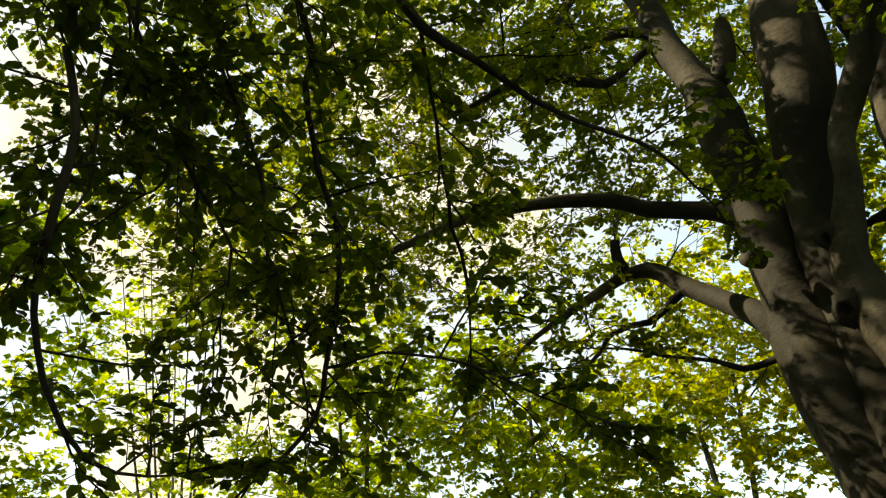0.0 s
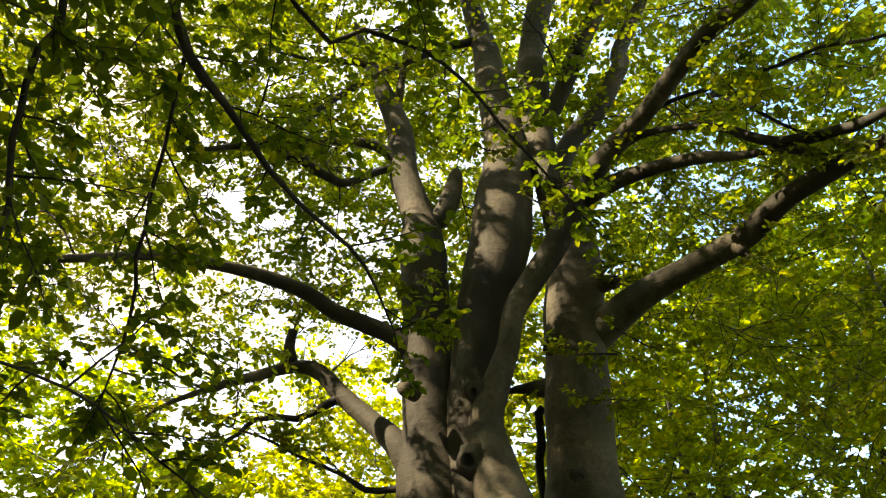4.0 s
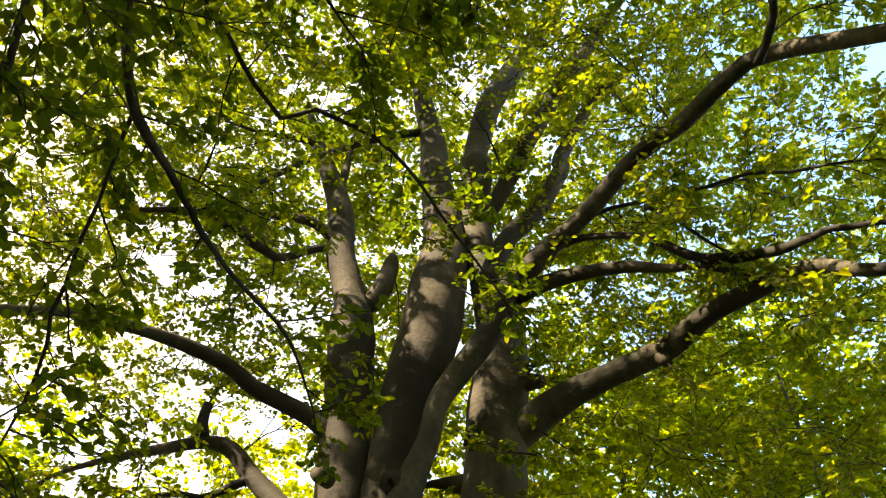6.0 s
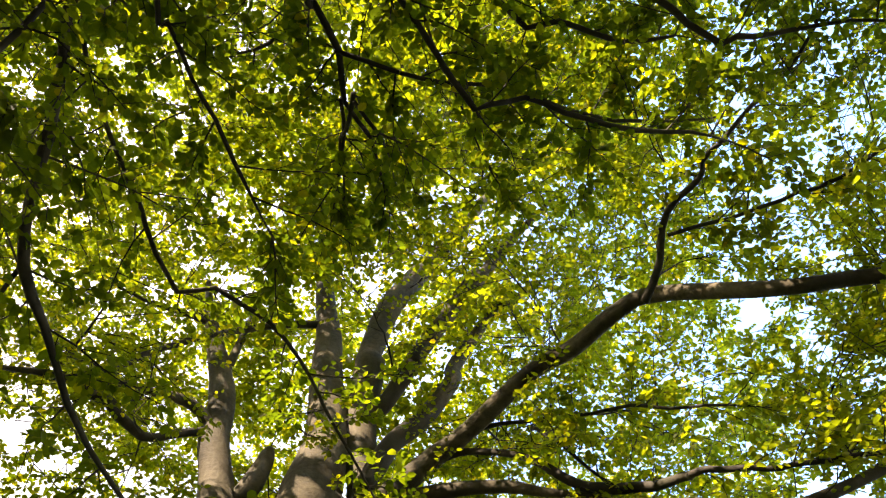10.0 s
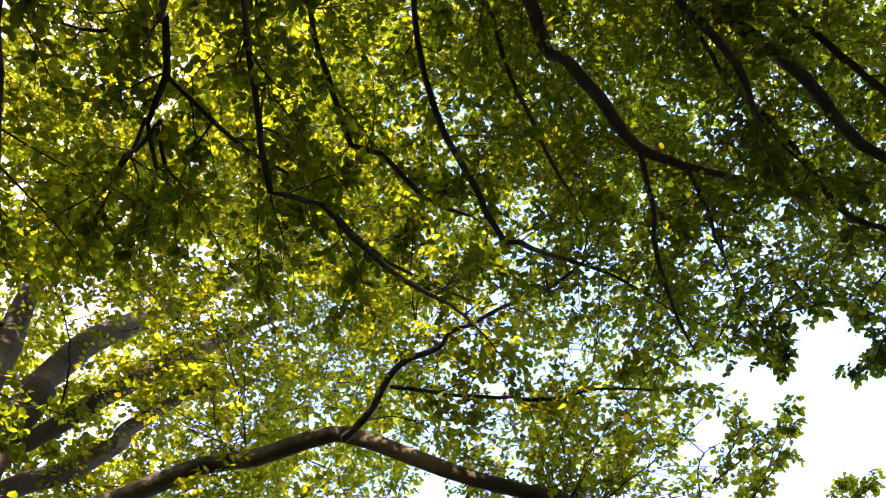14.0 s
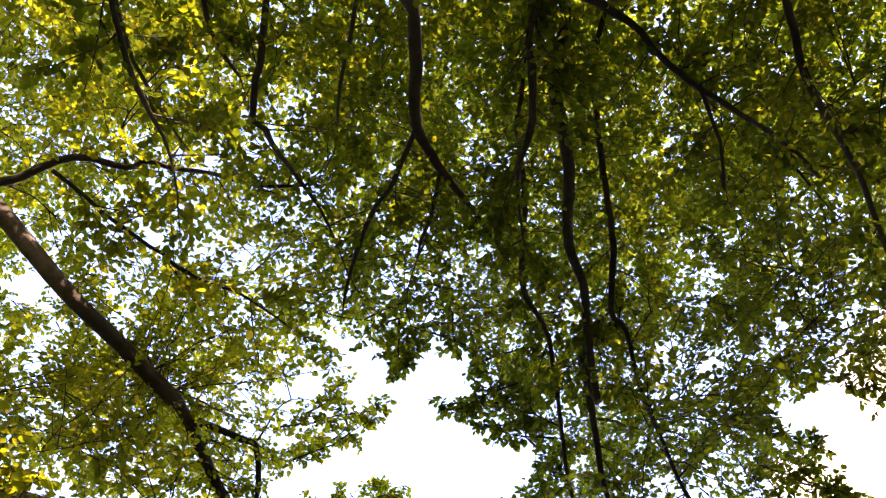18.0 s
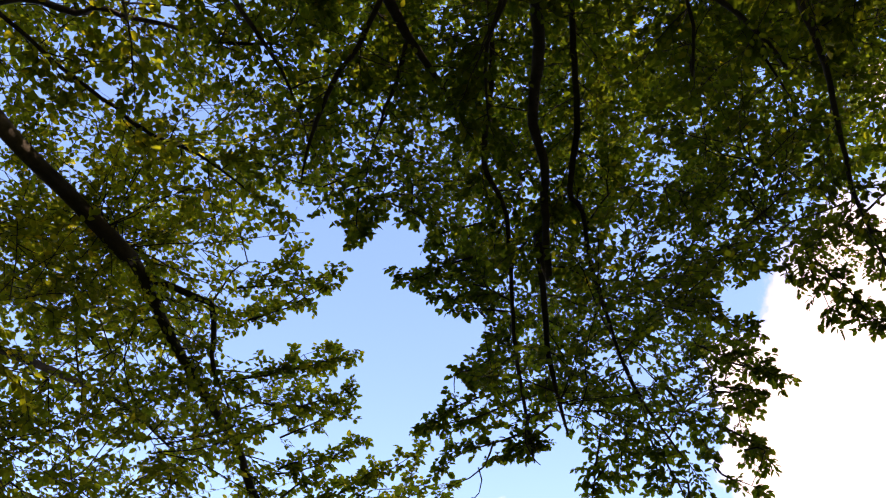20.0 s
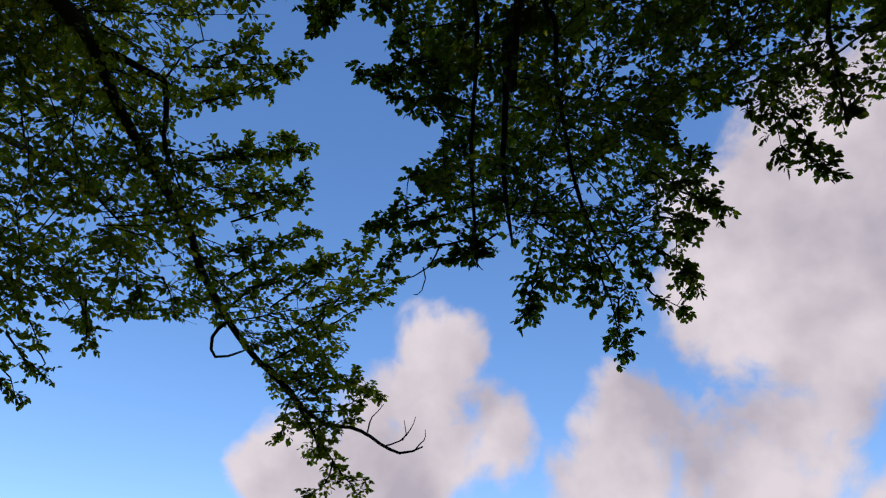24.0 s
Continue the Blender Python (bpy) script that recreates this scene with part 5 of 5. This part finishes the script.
OVER_GLADE = [p for p in paths[TRACED:LOW] if 46 < math.degrees(math.atan2(p[-1, 0], p[-1, 1])) < 73 and 26 < math.degrees(math.atan2(p[-1, 2] - 1.6, math.hypot(p[-1, 0], p[-1, 1]))) < 50]
foliate(big_beech, rng, *twig_starts(rng, OVER_GLADE, 0.4, 1.0, 0.04, up=0.1, lo=0.2), LEAF, wood, per=7, leaf_len=0.058)
OUTER = [p[int(len(p) * 0.66):] for p in paths[4:5]]
foliate(big_beech, rng, *twig_starts(rng, OUTER, 0.11, 1.2, 0.06, up=0.45), LEAF, wood, per=7, leaf_len=0.047)
foliate(big_beech, rng, *twig_starts(rng, OUTER, 0.07, 0.5, 0.06, up=0.2), LEAF, wood, per=6, twiglets=5, leaf_len=0.047)
foliate(big_beech, rng, *twig_starts(rng, SPRAYS[big_beech.name], 0.055, 0.14, 0.05, up=0.1), LEAF, wood, per=4, twiglets=3, radius=0.003, leaf_len=0.048, keep_out=False)
bpy.context.view_layer.update()
wood = (wood[0], single_leaves(big_beech, wood[1][::-1], np.array([4.3, -0.2, 4.3]), np.array([7.3, 1.7, 6.2]), 290, LEAF_PIECE))
finish(big_beech, wood, LEAF, TWIG_BARK, "green and yellow-green oval leaves, lit through")

wood = ([], [])
HANGING = len(WOOD[near_beech.name])
for count, az, el, dist, thick in (
        (190, (76, 160), (26, 84), (5.0, 6.8), 0.009),
        (95, (114, 165), (46, 76), (4.8, 7.0), 0.009),
        (110, (102, 119), (32, 56), (5.5, 7.5), 0.009),
        (50, (94, 110), (44, 62), (5.5, 7.5), 0.009),
        (80, (58, 136), (57, 84), (5.0, 7.2), 0.009),
        (150, (88, 152), (34, 76), (5.6, 9.0), 0.010),
        (18, (-72, -22), (30, 62), (3.0, 4.2), 0.008),
        (6, (-30, 70), (60, 84), (3.8, 5.0), 0.008)):
    fill_crown(near_beech, rng, crown_targets(rng, count, az, el, dist), thick)
paths = WOOD[near_beech.name]
LOW = len(paths)
foliate(near_beech, rng, *twig_starts(rng, paths[1:HANGING], 0.14, 0.55, 0.03, up=0.4), LEAF_SHADED, wood, per=7, leaf_len=0.046)
foliate(near_beech, rng, *twig_starts(rng, paths[HANGING:], 0.085, 0.68, 0.03, up=0.25, lo=0.22), LEAF_SHADED, wood, per=7, leaf_len=0.046)
foliate(near_beech, rng, *twig_starts(rng, SPRAYS[near_beech.name], 0.05, 0.14, 0.05, up=0.1), LEAF_SHADED, wood, per=4, twiglets=3, radius=0.003, leaf_len=0.051, keep_out=False)
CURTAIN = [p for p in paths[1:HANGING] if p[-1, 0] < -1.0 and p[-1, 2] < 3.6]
foliate(near_beech, rng, *twig_starts(rng, CURTAIN, 0.55, 0.5, 0.03, up=0.15, lo=0.45), LEAF_SHADED, wood, per=5, twiglets=6, leaf_len=0.054)
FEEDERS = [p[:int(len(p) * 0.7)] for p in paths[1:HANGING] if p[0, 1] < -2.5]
foliate(near_beech, rng, *twig_starts(rng, FEEDERS, 0.75, 0.6, 0.09, up=-0.15), LEAF_SHADED, wood, per=6, leaf_len=0.047)
# the top of its crown, with added masses, partly unseen, that block the sun
top = np.stack([rng.uniform(-2.5, 5.5, 76), rng.uniform(-6.5, 1.3, 76), rng.uniform(8.0, 12.5, 76)], 1)
shade_lobe = np.stack([rng.uniform(-6.6, -4.2, 14), rng.uniform(-2.6, 1.4, 14), rng.uniform(7.0, 10.0, 14)], 1)
shade_crest = np.stack([rng.uniform(-1.4, 0.6, 12), rng.uniform(-2.4, -0.2, 12), rng.uniform(8.4, 10.2, 12)], 1)
shade = np.stack([rng.uniform(-1.0, 5.2, 170), rng.uniform(-5.0, -0.2, 170), rng.uniform(7.2, 10.5, 170)], 1)
shade_west = np.stack([rng.uniform(-4.2, -1.0, 22), rng.uniform(-1.2, 1.4, 22), rng.uniform(7.0, 9.6, 22)], 1)
shade_eave = np.stack([rng.uniform(0.8, 4.6, 60), rng.uniform(-0.8, 1.6, 60), rng.uniform(7.6, 9.8, 60)], 1)
shade_brow = np.stack([rng.uniform(-5.8, -3.6, 30), rng.uniform(1.6, 3.6, 30), rng.uniform(7.6, 10.2, 30)], 1)
top = np.vstack([top, shade_lobe, shade_crest, shade, shade_west, shade_eave, shade_brow])
top = top[~in_glade(top)]
fill_crown(near_beech, rng, top[np.argsort(np.linalg.norm(top - np.array([-0.8, -2.6, 9.0]), axis=1))], 0.016)
foliate(near_beech, rng, *twig_starts(rng, paths[LOW:], 0.2, 1.4, 0.05, lo=0.15), LEAF_SHADED, wood, leaf_len=0.075, per=11, fine=False, plain=True)


bpy.context.view_layer.update()
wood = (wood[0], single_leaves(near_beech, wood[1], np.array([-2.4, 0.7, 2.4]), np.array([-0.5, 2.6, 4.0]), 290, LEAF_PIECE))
finish(near_beech, wood, LEAF_SHADED, TWIG_BARK, "oval leaves with shade put into their dark green")


# ---- trees further off ----
def far_tree(rng, az, dist, height, spread, label, density=1.0, stems=2, leaf_len=0.19, every=0.5, leaf=None, per=7, girth=0.6):
    leaf = leaf or LEAF_FAR
    base = heading(az, 0) * dist
    tree = thing("woodland_tree", base, label, "tree", "trees behind")
    WOOD[tree.name] = []
    tops = []
    for s in range(stems):
        a = rng.uniform(0, math.tau)
        lean = np.array([math.cos(a), math.sin(a), 0]) * rng.uniform(0.04, 0.16) * height
        b = np.array(base)
        r = 0.013 * height * girth
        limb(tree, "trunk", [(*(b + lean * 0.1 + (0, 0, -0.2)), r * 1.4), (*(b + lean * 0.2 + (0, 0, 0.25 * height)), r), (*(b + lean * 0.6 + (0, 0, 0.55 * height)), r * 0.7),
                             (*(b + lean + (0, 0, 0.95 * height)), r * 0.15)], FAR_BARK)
    n = int(60 * density)
    t = rng.normal(0, 1, (n, 3))
    t = unit(t) * (rng.random((n, 1)) ** 0.4)
    t = np.array(base) + np.array([0, 0, 0.6 * height]) + t * np.array([spread, spread, 0.42 * height])
    fill_crown(tree, rng, t[np.argsort(t[:, 2])], 0.02)
    wood = ([], [])
    foliate(tree, rng, *twig_starts(rng, WOOD[tree.name], every / density, 1.3, 0.06, lo=0.2), leaf, wood, leaf_len=leaf_len, twiglets=6, per=per, tilt=0.6, radius=0.009, fine=False, plain=True)
    finish(tree, wood, leaf, FAR_BARK, {LEAF_FAR: "sunlit yellow-green leaves", LEAF_SUNNY: "sunlit yellow leaves", LEAF_GOLD: "golden yellow leaves"}.get(leaf, "green leaves with shade put into their colour"))


far_tree(rng, -49, 15.0, 10.5, 2.2, "half-bare slender tree with many upright twigs", 0.75, stems=9, leaf_len=0.09, every=1.1, per=6, girth=0.22)
for az, dist, height, spread, density, label in (
        (-64, 12.5, 8.5, 2.6, 0.95, "slender woodland tree with thin sunlit foliage"),
        (-38, 13.5, 7.8, 2.6, 1.0, "young sunlit tree with yellow-green leaves"),
        (-26, 13.0, 7.8, 2.8, 1.1, "young sunlit tree with yellow-green leaves"),
        (-12, 14.0, 8.5, 3.0, 1.1, "sunlit tree with yellow leaves behind the beech"),
        (2, 14.0, 10.5, 3.2, 1.3, "bright yellow-leaved tree behind the stems"),
        (16, 13.0, 10.5, 3.2, 1.6, "dense sunlit tree with yellow-green leaves"),
        (29, 13.5, 11.0, 3.4, 1.6, "dense sunlit tree with yellow-green leaves"),
        (43, 13.0, 8.5, 3.0, 1.3, "dense woodland tree with green leaves")):
    far_tree(rng, az, dist, height, spread, label, density, leaf_len=0.11, every=0.27, per=10, leaf=LEAF_SUNNY if -20 < az < 10 else LEAF_FAR)
far_tree(rng, 33, 11.8, 10.0, 1.9, "slender tree with golden yellow leaves", 1.0, leaf_len=0.12, every=0.5, leaf=LEAF_GOLD)
# trees added behind the view, only to block sky light from there
for az, dist, height in ((157, 11, 12), (174, 10, 13), (194, 9.5, 14), (216, 10.5, 14), (238, 10, 13), (258, 11, 13), (278, 12, 11)):
    far_tree(rng, az, dist, height, 3.4, "green tree added behind the view to block light", 1.5, leaf_len=0.42, every=0.95, leaf=LEAF_SHADED)
# low trees added below and beside the view to block horizon light
for az, dist in ((62, 24), (76, 26), (90, 27), (104, 26), (118, 25), (132, 20), (-96, 13)):
    far_tree(rng, az, dist, 6.5, 3.6, "low green tree added out of view to block light", 0.7, leaf_len=0.3, every=0.8)
